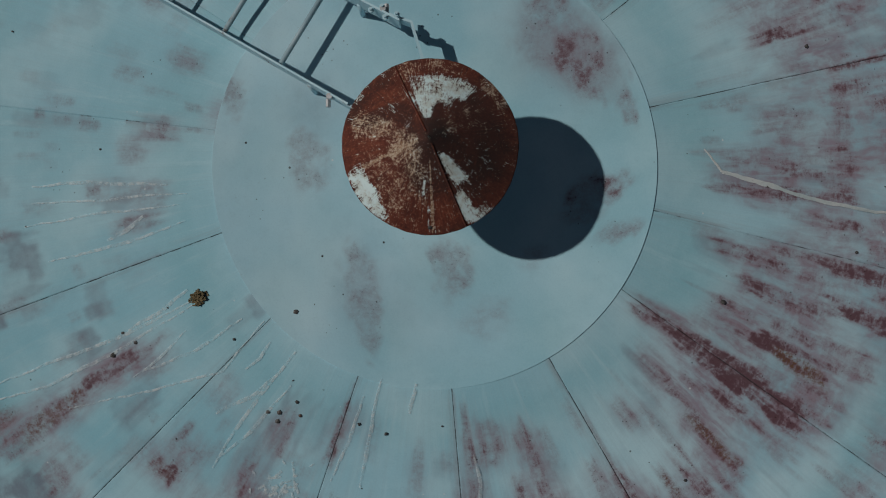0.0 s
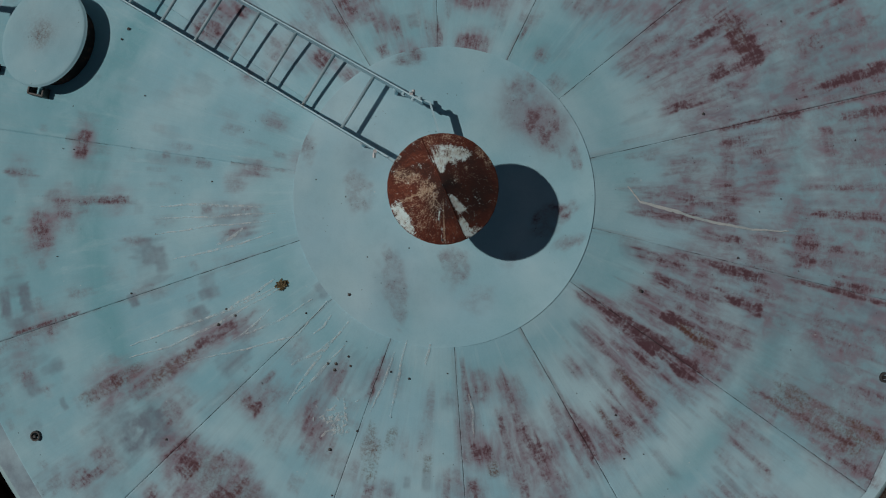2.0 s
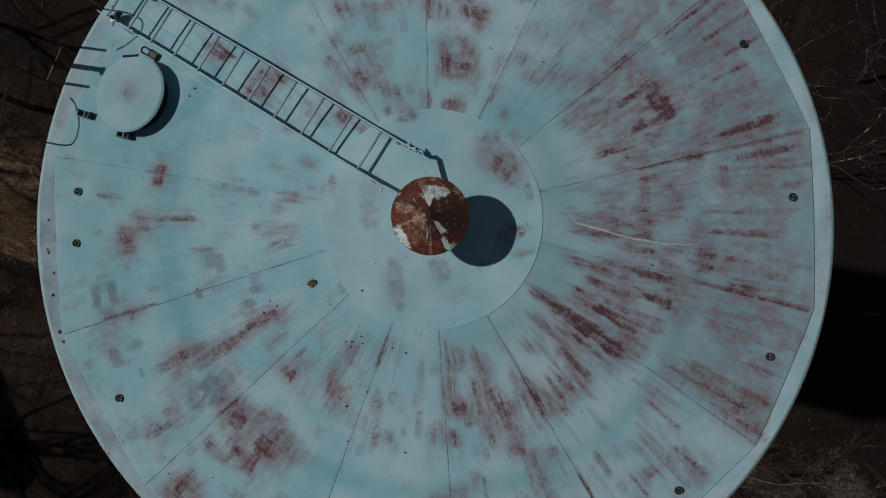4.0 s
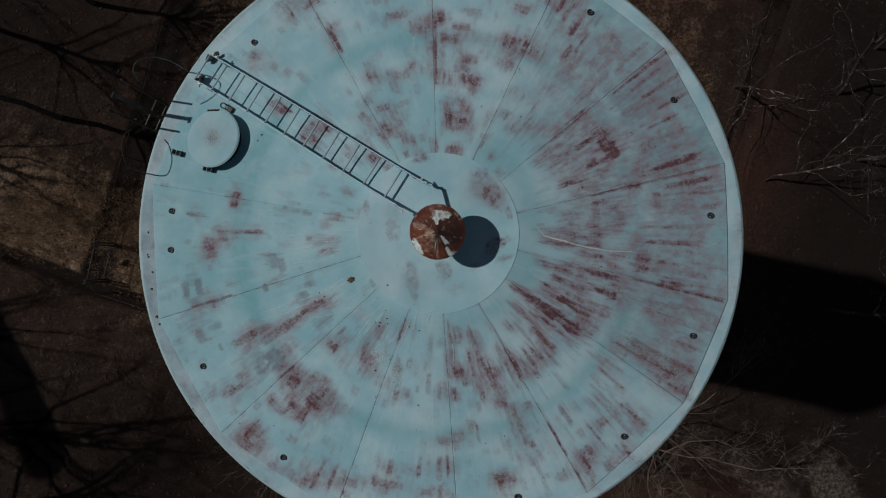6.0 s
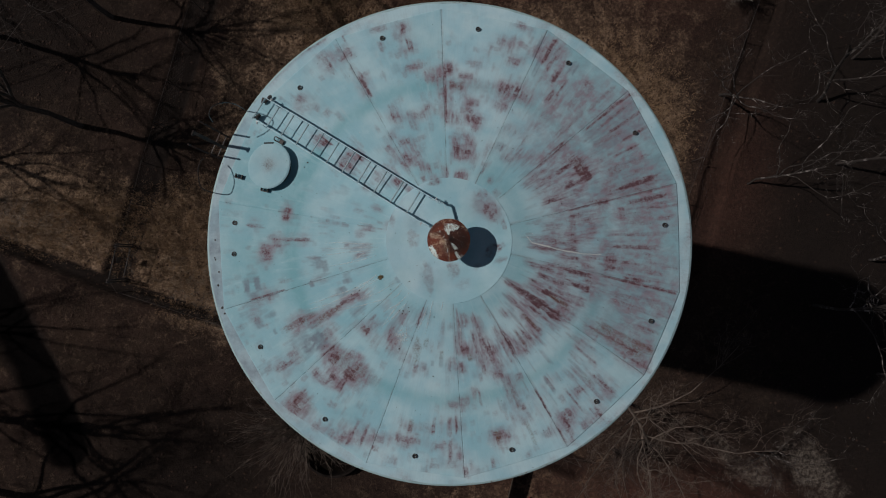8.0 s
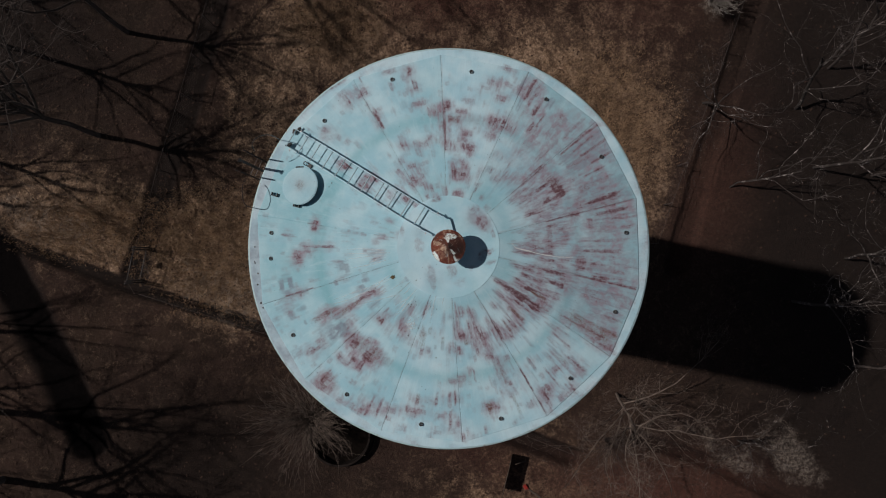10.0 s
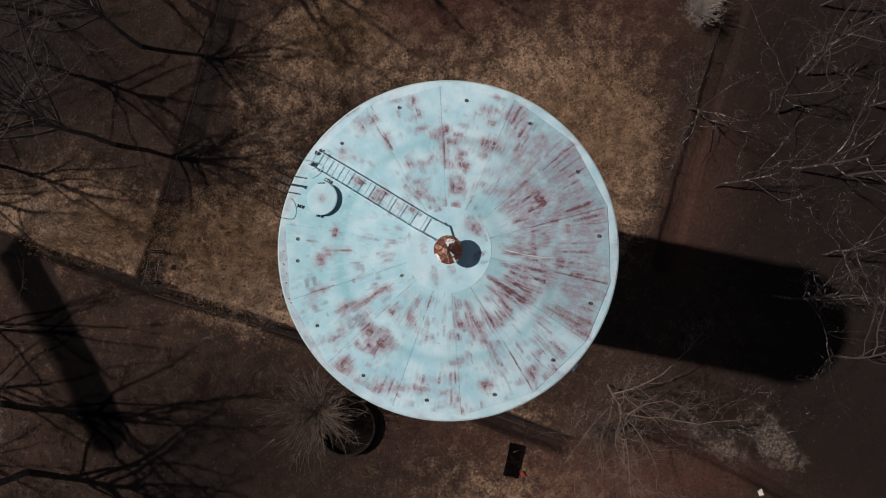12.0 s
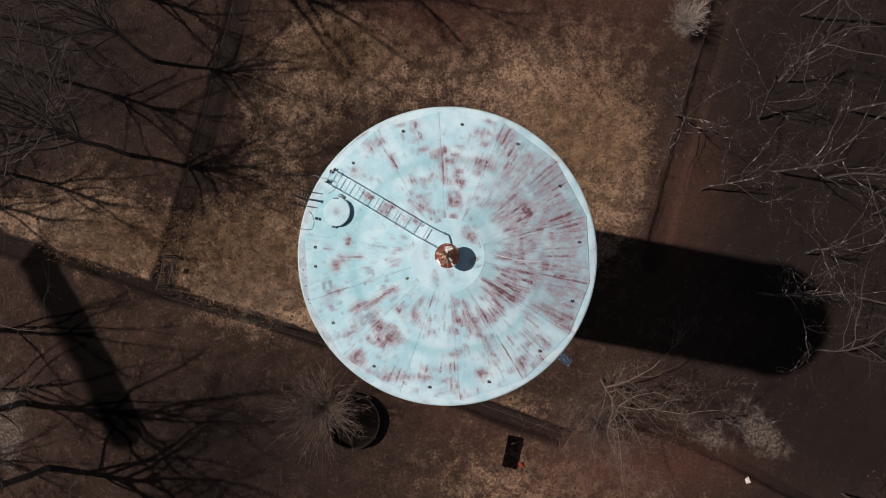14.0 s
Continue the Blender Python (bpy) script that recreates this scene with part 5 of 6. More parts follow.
# ---- hatch with its fittings ----
HATCH = Vector((-2.70, 1.105, 0))


def build_hatch():
    tilt = Matrix.Rotation(SLOPE * 0.95, 4, Vector((HATCH.y, -HATCH.x, 0)).normalized() * -1)
    base = on_roof(HATCH.x, HATCH.y)
    hatch = thing("roof_hatch", "round closed roof hatch lid in faded teal paint", "hatch")
    hatch.matrix_basis = Matrix.Translation(base) @ tilt
    # near-black curb colour stands in for the shade below the lid's overhang
    v, f = lathe([(0.29, -0.08), (0.29, 0.14)], 64)
    raw("curb", v, f, RAIL_DARK, hatch, "curb under the lid, its shade painted near-black", soft=True)
    lid, lv = fan_disc("lid", [0.04 * k for k in range(1, 9)] + [0.345, 0.355, 0.358, 0.358], 72,
                       lambda r: 0.155 + 0.012 * (1 - (r / 0.35) ** 2) - (0.004 if r > 0.352 else 0) - (0.016 if r > 0.3575 else 0), ROOF, hatch)
    x, y = lv[:, 0], lv[:, 1]
    set_attr(lid, "coat", np.full(len(x), 0.40))
    set_attr(lid, "haze", 0.01 + 0.08 * bump_xy(x, y, 0.05, 0.0, 0.22, 0.2))
    set_attr(lid, "rust", 0.4 * bump_xy(x, y, 0.0, 0.0, 0.09, 0.1) + 0.15 * bump_xy(x, y, -0.1, 0.1, 0.2, 0.2))
    set_attr(lid, "soot_dark", 0.15 * bump_xy(x, y, 0.2, 0.0, 0.15, 0.2))
    set_attr(lid, "brown", 0.8 * bump_xy(x, y, 0.01, 0.0, 0.07, 0.07))
    # hinge and padlock
    bar("hinge_pin", [(-0.10, 0.35, 0.15), (0.06, 0.345, 0.15)], 0.014, RAIL_DARK, hatch)
    lock = thing("padlock", "old dark padlock with a loop shackle beside the hatch", "padlock")
    lock.matrix_basis = Matrix.Translation(on_roof(-2.585, 1.50, 0.03)) @ pose(0, 0, 0, 0, 0, -30)
    bm = bmesh.new()
    add_box(bm, (0.075, 0.07, 0.05), Matrix(), 0.01)
    part("lock_body", bm, DARK_STEEL, lock)
    bar("shackle", bent([(-0.03, 0.025, 0), (-0.13, 0.03, 0), (-0.13, -0.03, 0), (-0.03, -0.025, 0)]), 0.008, RAIL_DARK, lock)


build_hatch()


def clip_box(name, x, y, turn, label):
    """A U-shaped steel bracket welded to the roof."""
    ob = thing(name, label, "bracket")
    ob.matrix_basis = Matrix.Translation(on_roof(x, y)) @ pose(0, 0, 0, 0, 0, turn)
    bm = bmesh.new()
    add_box(bm, (0.012, 0.06, 0.09), pose(-0.05, 0, 0.045), 0.002)
    add_box(bm, (0.012, 0.06, 0.09), pose(0.05, 0, 0.045), 0.002)
    add_box(bm, (0.112, 0.012, 0.07), pose(0, -0.03, 0.05), 0.002)
    part("bracket_plate", bm, DARK_STEEL, ob)
    return ob


clip_box("hasp_bracket", -2.82, 0.765, -12, "U-shaped steel hasp bracket beside the roof hatch")
clip_box("rail_bracket", -3.27, 0.98, -15, "U-shaped steel bracket welded beside the hatch")


# ---- access ladder up the tank's side, and grab rails over the rim ----
CAGE_STEEL = plain_paint("weathered_rail_steel", (0.020, 0.018, 0.017), (0.040, 0.036, 0.034), amount=0.6, rough=0.22)
DIM_STEEL = plain_paint("dull_rung_steel", (0.13, 0.12, 0.115), (0.22, 0.20, 0.19), amount=0.5, rough=0.5)



def build_access_ladder():
    ang = radians(157.7)
    out = Vector((math.cos(ang), math.sin(ang), 0))
    side = Vector((-out.y, out.x, 0))
    lad = thing("access_ladder", "dark steel ladder with dull rungs up the tank's side", "ladder")
    wall = 3.70

    def at(u, w, z):
        return out * (wall + u) + side * w + Vector((0, 0, z))
    top = RIM_Z + 0.79
    for w in (-0.19, 0.19):
        bar("stringer", [at(0.36, w, 2.4), at(0.36, w, top)], 0.014, RAIL_DARK, lad, sides=8)
    z = RIM_Z - 0.12
    while z > 2.5:
        bar("rung", [at(0.36, -0.19, z), at(0.36, 0.19, z)], 0.007, DIM_STEEL, lad, sides=6)
        z -= 0.3
    for z in range(3, int(RIM_Z), 4):
        for w in (-0.19, 0.19):
            bar("standoff", [at(0.0, w, z), at(0.36, w, z)], 0.014, RAIL_DARK, lad, sides=6)
    # flat climbing rail with its stop block, between the stringers
    bm = bmesh.new()
    add_box(bm, (0.012, 0.05, 2.0), Matrix.Translation(at(0.33, 0.0, RIM_Z - 0.12)) @ pose(0, 0, 0, 0, 0, 157), 0.003)
    rail = part("climbing_rail", bm, RAIL_DARK, lad)
    bm = bmesh.new()
    add_box(bm, (0.03, 0.08, 0.05), Matrix.Translation(at(0.33, 0.01, RIM_Z + 0.86)) @ pose(0, 0, 0, 0, 0, 157), 0.008)
    part("stop_block", bm, RAIL_DARK, rail)
    # arched grab rails either side of the ladder's head
    up = Vector((0, 0, 1))
    for skin, pts in zip((RAIL_DARK, CAGE_STEEL), ([(-3.735, 0.74, -0.04), (-3.735, 0.74, 0.36), (-3.74, 0.78, 0.54), (-3.75, 0.97, 0.62), (-3.76, 1.14, 0.54), (-3.76, 1.22, 0.38)],
                [(-3.225, 2.04, -0.04), (-3.235, 2.03, 0.52), (-3.30, 1.98, 0.86), (-3.42, 1.88, 1.00), (-3.50, 1.77, 0.92), (-3.49, 1.70, 0.74)])):
        grab = thing("grab_rail", "thin arched steel grab rail standing on the roof rim", "rail", "grab rails at the ladder head")
        bar("rail_bar", bent([Vector(p) + up * RIM_Z for p in pts], 5, 0.45), 0.008, skin, grab)


build_access_ladder()


# ---- bare trees ----
def grow(rng, height, spread, limbs, start, twigs=2, bend=0.25, thin=1.0, dense=False, stem=0.48):
    """Stem, limbs and twigs of a bare tree as lists of (points, radii, level)."""
    stems, crown = [], []

    def branch(p, d, length, r, level):
        pts, rad = [p.copy()], [r]
        n = (5, 8, 6, 4, 3)[min(level, 4)]
        dirn = d.copy()
        for k in range(n):
            wob = Vector((rng.uniform(-1, 1), rng.uniform(-1, 1), rng.uniform(-0.6, 0.8)))
            dirn = (dirn + wob * bend * (0.35, 0.75, 1.1, 1.3, 1.3)[min(level, 4)]).normalized()
            p = p + dirn * length / n
            pts.append(p.copy())
            rad.append(max(r * (1 - (0.35 if level == 0 else 0.8) * (k + 1) / n), 0.005 * thin))
        (stems if level < 2 else crown).append((pts, rad, level))
        if level >= 2 + twigs:
            return
        kids = {0: limbs, 1: 10 if twigs > 1 else 6, 2: 6 if dense else 5, 3: 3}.get(level, 2)
        for k in range(kids):
            t = start + (1 - start) * (k + rng.random()) / kids if level == 0 else rng.uniform(0.2, 1.0)
            i = min(int(t * n), n - 1)
            q = pts[i].lerp(pts[i + 1], t * n - i)
            turn = 2.4 * k + rng.uniform(-0.5, 0.5)
            around = Vector((math.cos(turn), math.sin(turn), rng.uniform(-0.1, 0.4)))
            if level:
                around = Vector((rng.uniform(-1, 1), rng.uniform(-1, 1), rng.uniform(-0.3, 0.5)))
            nd = (dirn * (0.75 if level else 0.8) + around.normalized() * (spread * rng.uniform(0.6, 1.1) if level == 0 else 0.75)).normalized()
            ll = height * rng.uniform(0.40, 0.58) if level == 0 else length * rng.uniform(0.28, 0.5)
            rr = max(rad[i] * (rng.uniform(0.45, 0.68) if level == 0 else rng.uniform(0.38, 0.55)), 0.008 * thin)
            branch(q, nd, ll, rr, level + 1)

    branch(Vector((0, 0, -0.25)), Vector((rng.uniform(-0.08, 0.08), rng.uniform(-0.08, 0.08), 1)).normalized(), height * stem, height * 0.0125 * thin, 0)
    return stems, crown


def join_tubes(tubes, sides):
    verts, faces = [], []
    for pts, rad, level in tubes:
        v, f = tube_data(pts, rad, sides if level < 2 else 3, cap=False)
        o = len(verts)
        verts += v
        faces += [tuple(i + o for i in q) for q in f]
    return verts, faces


def tree(x, y, seed, height, spread=0.9, limbs=9, start=0.3, label="tall bare winter tree with dark forked limbs", pale=False, twigs=2, name="tree", category="tree", thin=1.0, bend=0.25, skin=None, dense=False, stem=0.48):
    rng = random.Random(seed)
    ob = thing(name, label, category, at=(x, y, ground_z(x, y)))
    stems, crown = grow(rng, height, spread, limbs, start, twigs, bend, thin, dense, stem)
    v, f = join_tubes(stems, 7)
    raw("trunk", v, f, skin or (BARK_PALE if pale else BARK_DARK), ob, soft=True)
    v, f = join_tubes(crown, 3)
    raw("crown", v, f, skin or (BARK_PALE if pale else TWIG_DARK), ob, "bare grey twigs")
    return ob


SHADE = "tall bare winter tree with dark forked limbs"
LIT = "tall bare tree with pale sunlit limbs"
tree(-21.4, 7.2, 1, 27, 0.55, 15, 0.62, thin=0.5, bend=0.28, dense=True, stem=0.30)
tree(-19.8, 13.6, 2, 25, 0.55, 15, 0.62, thin=0.5, bend=0.28, dense=True, stem=0.30)
tree(-27.0, 12.6, 12, 23, 0.7, 12, 0.45, thin=0.55, bend=0.3, dense=True)
tree(-15.6, 19.6, 3, 27, 0.6, 12, 0.45, thin=0.7, bend=0.26, dense=True)
tree(-6.6, 18.6, 24, 20, 0.7, 11, 0.45, thin=0.7, bend=0.3)
tree(-28.6, -9.4, 21, 22, 0.7, 13, 0.4, thin=0.85, bend=0.3, dense=True)
tree(-27.0, -13.8, 22, 22, 0.7, 13, 0.4, thin=0.85, bend=0.3, dense=True)
tree(10.2, -8.2, 4, 14, 0.85, 13, 0.25, label="bare tree with pale spreading branches beside the tank", pale=True, thin=0.5, twigs=2, bend=0.42, skin=BARK_TAN)
tree(17.0, 4.2, 5, 11, 0.9, 7, 0.3, pale=True, label=LIT, thin=0.42, bend=0.85, twigs=1)
tree(20.8, -2.6, 6, 12, 0.8, 6, 0.4, pale=True, label=LIT, thin=0.6, bend=0.5, twigs=1)
tree(15.4, 9.4, 7, 9, 0.9, 7, 0.4, pale=True, label=LIT, thin=0.65, bend=0.38, twigs=1)
tree(21.0, 9.0, 8, 13, 0.8, 6, 0.4, pale=True, label=LIT, thin=0.6, bend=0.5, twigs=1)
tree(17.5, -11.0, 9, 8, 0.9, 7, 0.3, pale=True, label=LIT, thin=0.6, bend=0.36, twigs=1)
for k, (x, y, h) in enumerate(((-31.5, 17.0, 19), (-33.0, 10.0, 19), (-35.0, 5.0, 22), (-34.0, -4.0, 21), (-22.0, -16.5, 17), (-34.5, -8.5, 21),
                               (-36.0, -13.0, 17), (-24.0, 18.5, 20), (-17.0, -17.4, 17), (-3.0, 25.0, 15), (-29.5, 6.0, 18))):
    tree(x, y, 30 + k, h, 0.6, 9, 0.4, thin=0.6, bend=0.3, twigs=1)
for k, (x, y, h) in enumerate(((29.5, -9.0, 14), (28.5, 2.5, 14), (24.0, 16.0, 13), (33.0, 12.0, 15), (26.0, -16.0, 12), (20.0, 20.0, 13), (25.5, 5.0, 13), (24.0, 0.0, 12), (24.5, -6.5, 12), (22.0, 5.5, 13), (23.0, 11.5, 13), (27.0, 9.5, 14), (27.5, -3.0, 13))):
    tree(x, y, 50 + k, h, 0.7, 8, 0.4, pale=k % 2 == 1, label=LIT if k % 2 else SHADE, thin=0.5, bend=0.46, twigs=1)


def shrub(x, y, seed, height, spread, stems, label, skin=None):
    """Many fine stems that fan out from one base."""
    rng = random.Random(seed)
    ob = thing("shrub", label, "shrub", at=(x, y, ground_z(x, y)))
    main, twigs = [], []
    for _ in range(stems):
        a, out = rng.uniform(0, 2 * math.pi), rng.uniform(0.25, 1.0) * spread
        h = height * rng.uniform(0.55, 1.0)
        pts = [Vector((rng.gauss(0, 0.08), rng.gauss(0, 0.08), -0.1))]
        for k in range(1, 6):
            t = k / 5
            wob = 0.10 * spread * t
            pts.append(Vector((math.cos(a) * out * t ** 1.3 + rng.uniform(-wob, wob), math.sin(a) * out * t ** 1.3 + rng.uniform(-wob, wob), h * (t * 1.3 - 0.3 * t * t))))
        main.append((pts, [0.014 * (1 - 0.13 * k) for k in range(6)], 1))
        for _ in range(6):
            i = rng.randint(2, 4)
            p = pts[i]
            d = (pts[i + 1] - p).normalized() + Vector((rng.uniform(-0.8, 0.8), rng.uniform(-0.8, 0.8), rng.uniform(-0.2, 0.5)))
            q = p + d.normalized() * rng.uniform(0.3, 0.8)
            twigs.append(([p, p.lerp(q, 0.5) + Vector((rng.uniform(-0.05, 0.05), rng.uniform(-0.05, 0.05), 0.03)), q], [0.008, 0.006, 0.004], 2))
    v, f = join_tubes(main, 4)
    raw("stem_fan", v, f, skin or SHRUB_TWIG, ob, soft=True)
    v, f = join_tubes(twigs, 3)
    raw("twig_fan", v, f, skin or SHRUB_TWIG, ob)
    return ob


shrub(-8.1, -9.7, 18, 4.2, 3.7, 230, "dense bushy bare shrub with many fine pale stems", BARK_TAN)
shrub(9.6, -11.0, 19, 3.0, 1.7, 60, "bare shrub thicket with fine brown stems")
shrub(15.8, 15.4, 20, 3.0, 1.7, 130, "round bare shrub with fine pale stems", PALE_TWIG)


# ---- fences ----
FENCE_STEEL = plain_paint("weathered_fence_steel", (0.035, 0.030, 0.027), (0.06, 0.052, 0.047), amount=0.5, rough=0.8)

def wire_fence(points, height, label, group="", mesh_pitch=0.3, posts_every=2.4):
    """Chain-link fence: posts, top rail and diagonal wires."""
    for (ax, ay), (bx, by) in zip(points, points[1:]):
        a, b = Vector((ax, ay, 0)), Vector((bx, by, 0))
        length = (b - a).length
        n = max(1, round(length / posts_every))
        fence = thing("chain_link_fence", label, "fence", group)
        for k in range(n + 1):
            p = a.lerp(b, k / n)
            z = ground_z(p.x, p.y)
            bar("post", [(p.x, p.y, z - 0.3), (p.x, p.y, z + height + 0.04)], 0.028, FENCE_STEEL, fence, sides=6)
        tops = [a.lerp(b, k / n) for k in range(n + 1)]
        bar("top_rail", [(p.x, p.y, ground_z(p.x, p.y) + height) for p in tops], 0.012, FENCE_STEEL, fence, sides=6)
        verts, faces = [], []
        steps = int(length / mesh_pitch)
        d = (b - a).normalized()
        for k in range(-int(height / mesh_pitch), steps):
            for s in (1, -1):
                s0 = k * mesh_pitch if s > 0 else k * mesh_pitch + height
                s1 = s0 + s * height
                lo, hi = s0, s1
                z0, z1 = 0.04, height
                if not (0 <= lo <= length and 0 <= hi <= length):
                    continue
                p, q = a + d * lo, a + d * hi
                v, f = tube_data([(p.x, p.y, ground_z(p.x, p.y) + z0), (q.x, q.y, ground_z(q.x, q.y) + z1)], 0.002, 3, False)
                o = len(verts)
                verts += v
                faces += [tuple(i + o for i in t) for t in f]
        if faces:
            tagged(raw("wire_mesh", verts, faces, FENCE_STEEL, fence), kind="stuff")


FENCE = "weathered chain-link fence on grey steel posts"
wire_fence([(-18.75, -1.75), (-18.45, -2.35)], 1.8, FENCE, "tank compound fence")
wire_fence([(-13.3, 18.6), (-18.3, 0.35)], 1.8, FENCE, "tank compound fence")
wire_fence([(-18.45, -2.35), (-8.4, -5.4), (2.1, -9.6), (7.4, -11.6)], 1.6, FENCE, "tank compound fence")
wire_fence([(17.2, 15.0), (12.2, 0.8)], 1.6, FENCE, "tank compound fence")


def build_gate():
    gate = thing("metal_gate", "closed tubular steel gate with a small dark sign", "gate")
    a, b = Vector((-18.3, 0.35, 0)), Vector((-18.75, -1.75, 0))
    for p in (a, a.lerp(b, 0.06), b, b.lerp(a, 0.06)):
        bar("gate_post", [(p.x, p.y, -0.6), (p.x, p.y, 1.9)], 0.045, DARK_STEEL, gate, sides=8)
    for z in (0.12, 1.75):
        p, q = a.lerp(b, 0.06), b.lerp(a, 0.06)
        bar("gate_rail", [(p.x, p.y, z), (q.x, q.y, z)], 0.03, DARK_STEEL, gate, sides=8)
    bm = bmesh.new()
    m = Matrix.Translation(a.lerp(b, 0.42) + Vector((0, 0, 1.15))) @ pose(0, 0, 0, 0, 0, 78)
    add_box(bm, (0.34, 0.012, 0.46), m, 0.004)
    part("sign", bm, DARK_STEEL, gate, "small dark sign plate")


build_gate()


# ---- small things on the ground ----
def build_cistern():
    """Round open concrete basin half hidden by the shrub."""
    ob = thing("cistern", "low round open concrete cistern with black sludge inside", "cistern", at=(-6.4, -10.75, 0))
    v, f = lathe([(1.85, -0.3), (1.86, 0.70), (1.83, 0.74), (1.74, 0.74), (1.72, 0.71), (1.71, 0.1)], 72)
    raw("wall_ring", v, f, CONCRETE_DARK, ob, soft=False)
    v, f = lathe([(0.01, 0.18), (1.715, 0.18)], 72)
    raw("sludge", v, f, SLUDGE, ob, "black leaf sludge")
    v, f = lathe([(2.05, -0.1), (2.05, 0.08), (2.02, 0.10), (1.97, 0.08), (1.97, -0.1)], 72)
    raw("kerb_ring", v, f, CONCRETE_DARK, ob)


def mat_simple(name, a, b, rough, scale=6.0, gloss=0.3):
    m = Nodes(name, rough)
    m.bsdf.inputs["Specular IOR Level"].default_value = gloss
    p = m.where()
    n1, n2 = m.noise(p, scale, 5), m.noise(p, scale * 7, 5, 0.7)
    c = m.mix(m.ramp(n1, 0.3, 0.7), a, b)
    return m.done(m.mix(m.ramp(n2, 0.5, 0.75, 0.0, 0.4), c, tuple(v * 0.5 for v in a)), None, n2, 0.4, 0.01)


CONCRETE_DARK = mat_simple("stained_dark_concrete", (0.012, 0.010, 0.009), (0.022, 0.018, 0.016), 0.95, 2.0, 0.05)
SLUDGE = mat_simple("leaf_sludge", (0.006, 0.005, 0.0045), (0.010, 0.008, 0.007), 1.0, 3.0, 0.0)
OLD_WOOD = mat_simple("weathered_boards", (0.045, 0.035, 0.027), (0.09, 0.072, 0.055), 0.85, 5.0)
RED_PLASTIC = mat_simple("faded_red_plastic", (0.20, 0.02, 0.014), (0.30, 0.04, 0.03), 0.5)
BLUE_TARP = mat_simple("faded_blue_tarp", (0.025, 0.045, 0.07), (0.045, 0.07, 0.10), 0.6, 3.0)
WHITE_PLASTIC = mat_simple("dirty_white_plastic", (0.60, 0.58, 0.55), (0.78, 0.76, 0.72), 0.5)
STRAW_MAT = mat_simple("dead_grass_blades", (0.14, 0.09, 0.055), (0.36, 0.245, 0.15), 0.9, 1.5)
LEAF_MAT = mat_simple("fallen_leaves", (0.026, 0.015, 0.010), (0.052, 0.030, 0.021), 0.9, 2.0)
build_cistern()


def build_panel():
    """Upright board panel that leans on two props, with a red can by its foot."""
    ob = thing("board_panel", "upright weathered board panel leaning on wooden props", "panel")
    a, b = Vector((3.95, -11.9, 0)), Vector((3.45, -14.0, 0))
    d = (b - a).normalized()
    turn = math.degrees(math.atan2(d.y, d.x))
    n, length = 7, (b - a).length
    for k in range(n):
        bm = bmesh.new()
        p = a + d * (length * (k + 0.5) / n)
        m = Matrix.Translation((p.x, p.y, ground_z(p.x, p.y) - 0.05)) @ pose(0, 0, 0, 0, 0, turn) @ pose(0, 0, 0, 9, 0, 0)
        add_box(bm, (length / n - 0.004, 0.03, 1.65 + 0.05 * math.sin(k * 2.2)), m @ pose(0, 0, 0.82), 0.004)
        part("board", bm, OLD_WOOD, ob)
    for t in (0.12, 0.88):
        p = a.lerp(b, t)
        e = Vector((-d.y, d.x, 0)) * (1 if -d.y > 0 else -1)
        bar("prop", [(p.x + e.x * 0.12, p.y + e.y * 0.12, 1.2), (p.x + e.x * 0.95, p.y + e.y * 0.95, -0.1)], 0.035, OLD_WOOD, ob, sides=6)
    can = thing("red_jerrycan", "faded red plastic fuel can lying on the ground", "fuel can")
    can.matrix_basis = Matrix.Translation((4.72, -13.85, ground_z(4.7, -13.9) + 0.12)) @ pose(0, 0, 0, 90, 10, 35)
    bm = bmesh.new()
    add_box(bm, (0.22, 0.16, 0.28), Matrix(), 0.03)
    part("can_body", bm, RED_PLASTIC, can)
    bm = bmesh.new()
    bmesh.ops.create_cone(bm, cap_ends=True, segments=10, radius1=0.04, radius2=0.03, depth=0.10, matrix=pose(0.06, 0, 0.17))
    part("spout", bm, RED_PLASTIC, can)
    plank = thing("loose_plank", "loose weathered plank lying on the ground", "plank")
    bm = bmesh.new()
    add_box(bm, (1.3, 0.10, 0.035), Matrix.Translation((5.2, -14.2, ground_z(5.2, -14.2) + 0.03)) @ pose(0, 0, 0, 0, 0, -35), 0.004)
    part("board", bm, OLD_WOOD, plank)


build_panel()


def crumpled(name, x, y, w, h, turn, material, label, category, seed, lift=0.12):
    rng = random.Random(seed)
    n = 9
    verts, faces = [], []
    for j in range(n):
        for i in range(n):
            u, v = (i / (n - 1) - 0.5) * w, (j / (n - 1) - 0.5) * h
            verts.append((u + rng.uniform(-1, 1) * w * 0.03, v + rng.uniform(-1, 1) * h * 0.03, 0.02 + lift * rng.random()))
    faces = [(j * n + i, j * n + i + 1, (j + 1) * n + i + 1, (j + 1) * n + i) for j in range(n - 1) for i in range(n - 1)]
    ob = raw(name, verts, faces, material)
    ob.matrix_basis = Matrix.Translation((x, y, ground_z(x, y))) @ pose(0, 0, 0, 0, 0, turn)
    mod = ob.modifiers.new("thickness", "SOLIDIFY")
    mod.thickness = 0.01
    return tagged(ob, label, category)


crumpled("tarp", 7.75, -6.9, 0.95, 0.55, -35, BLUE_TARP, "crumpled faded blue tarpaulin on the ground", "tarpaulin", 3)
crumpled("plastic_bag", 19.75, -15.05, 0.30, 0.36, 20, WHITE_PLASTIC, "small white plastic bag on the ground", "bag", 4, 0.15)


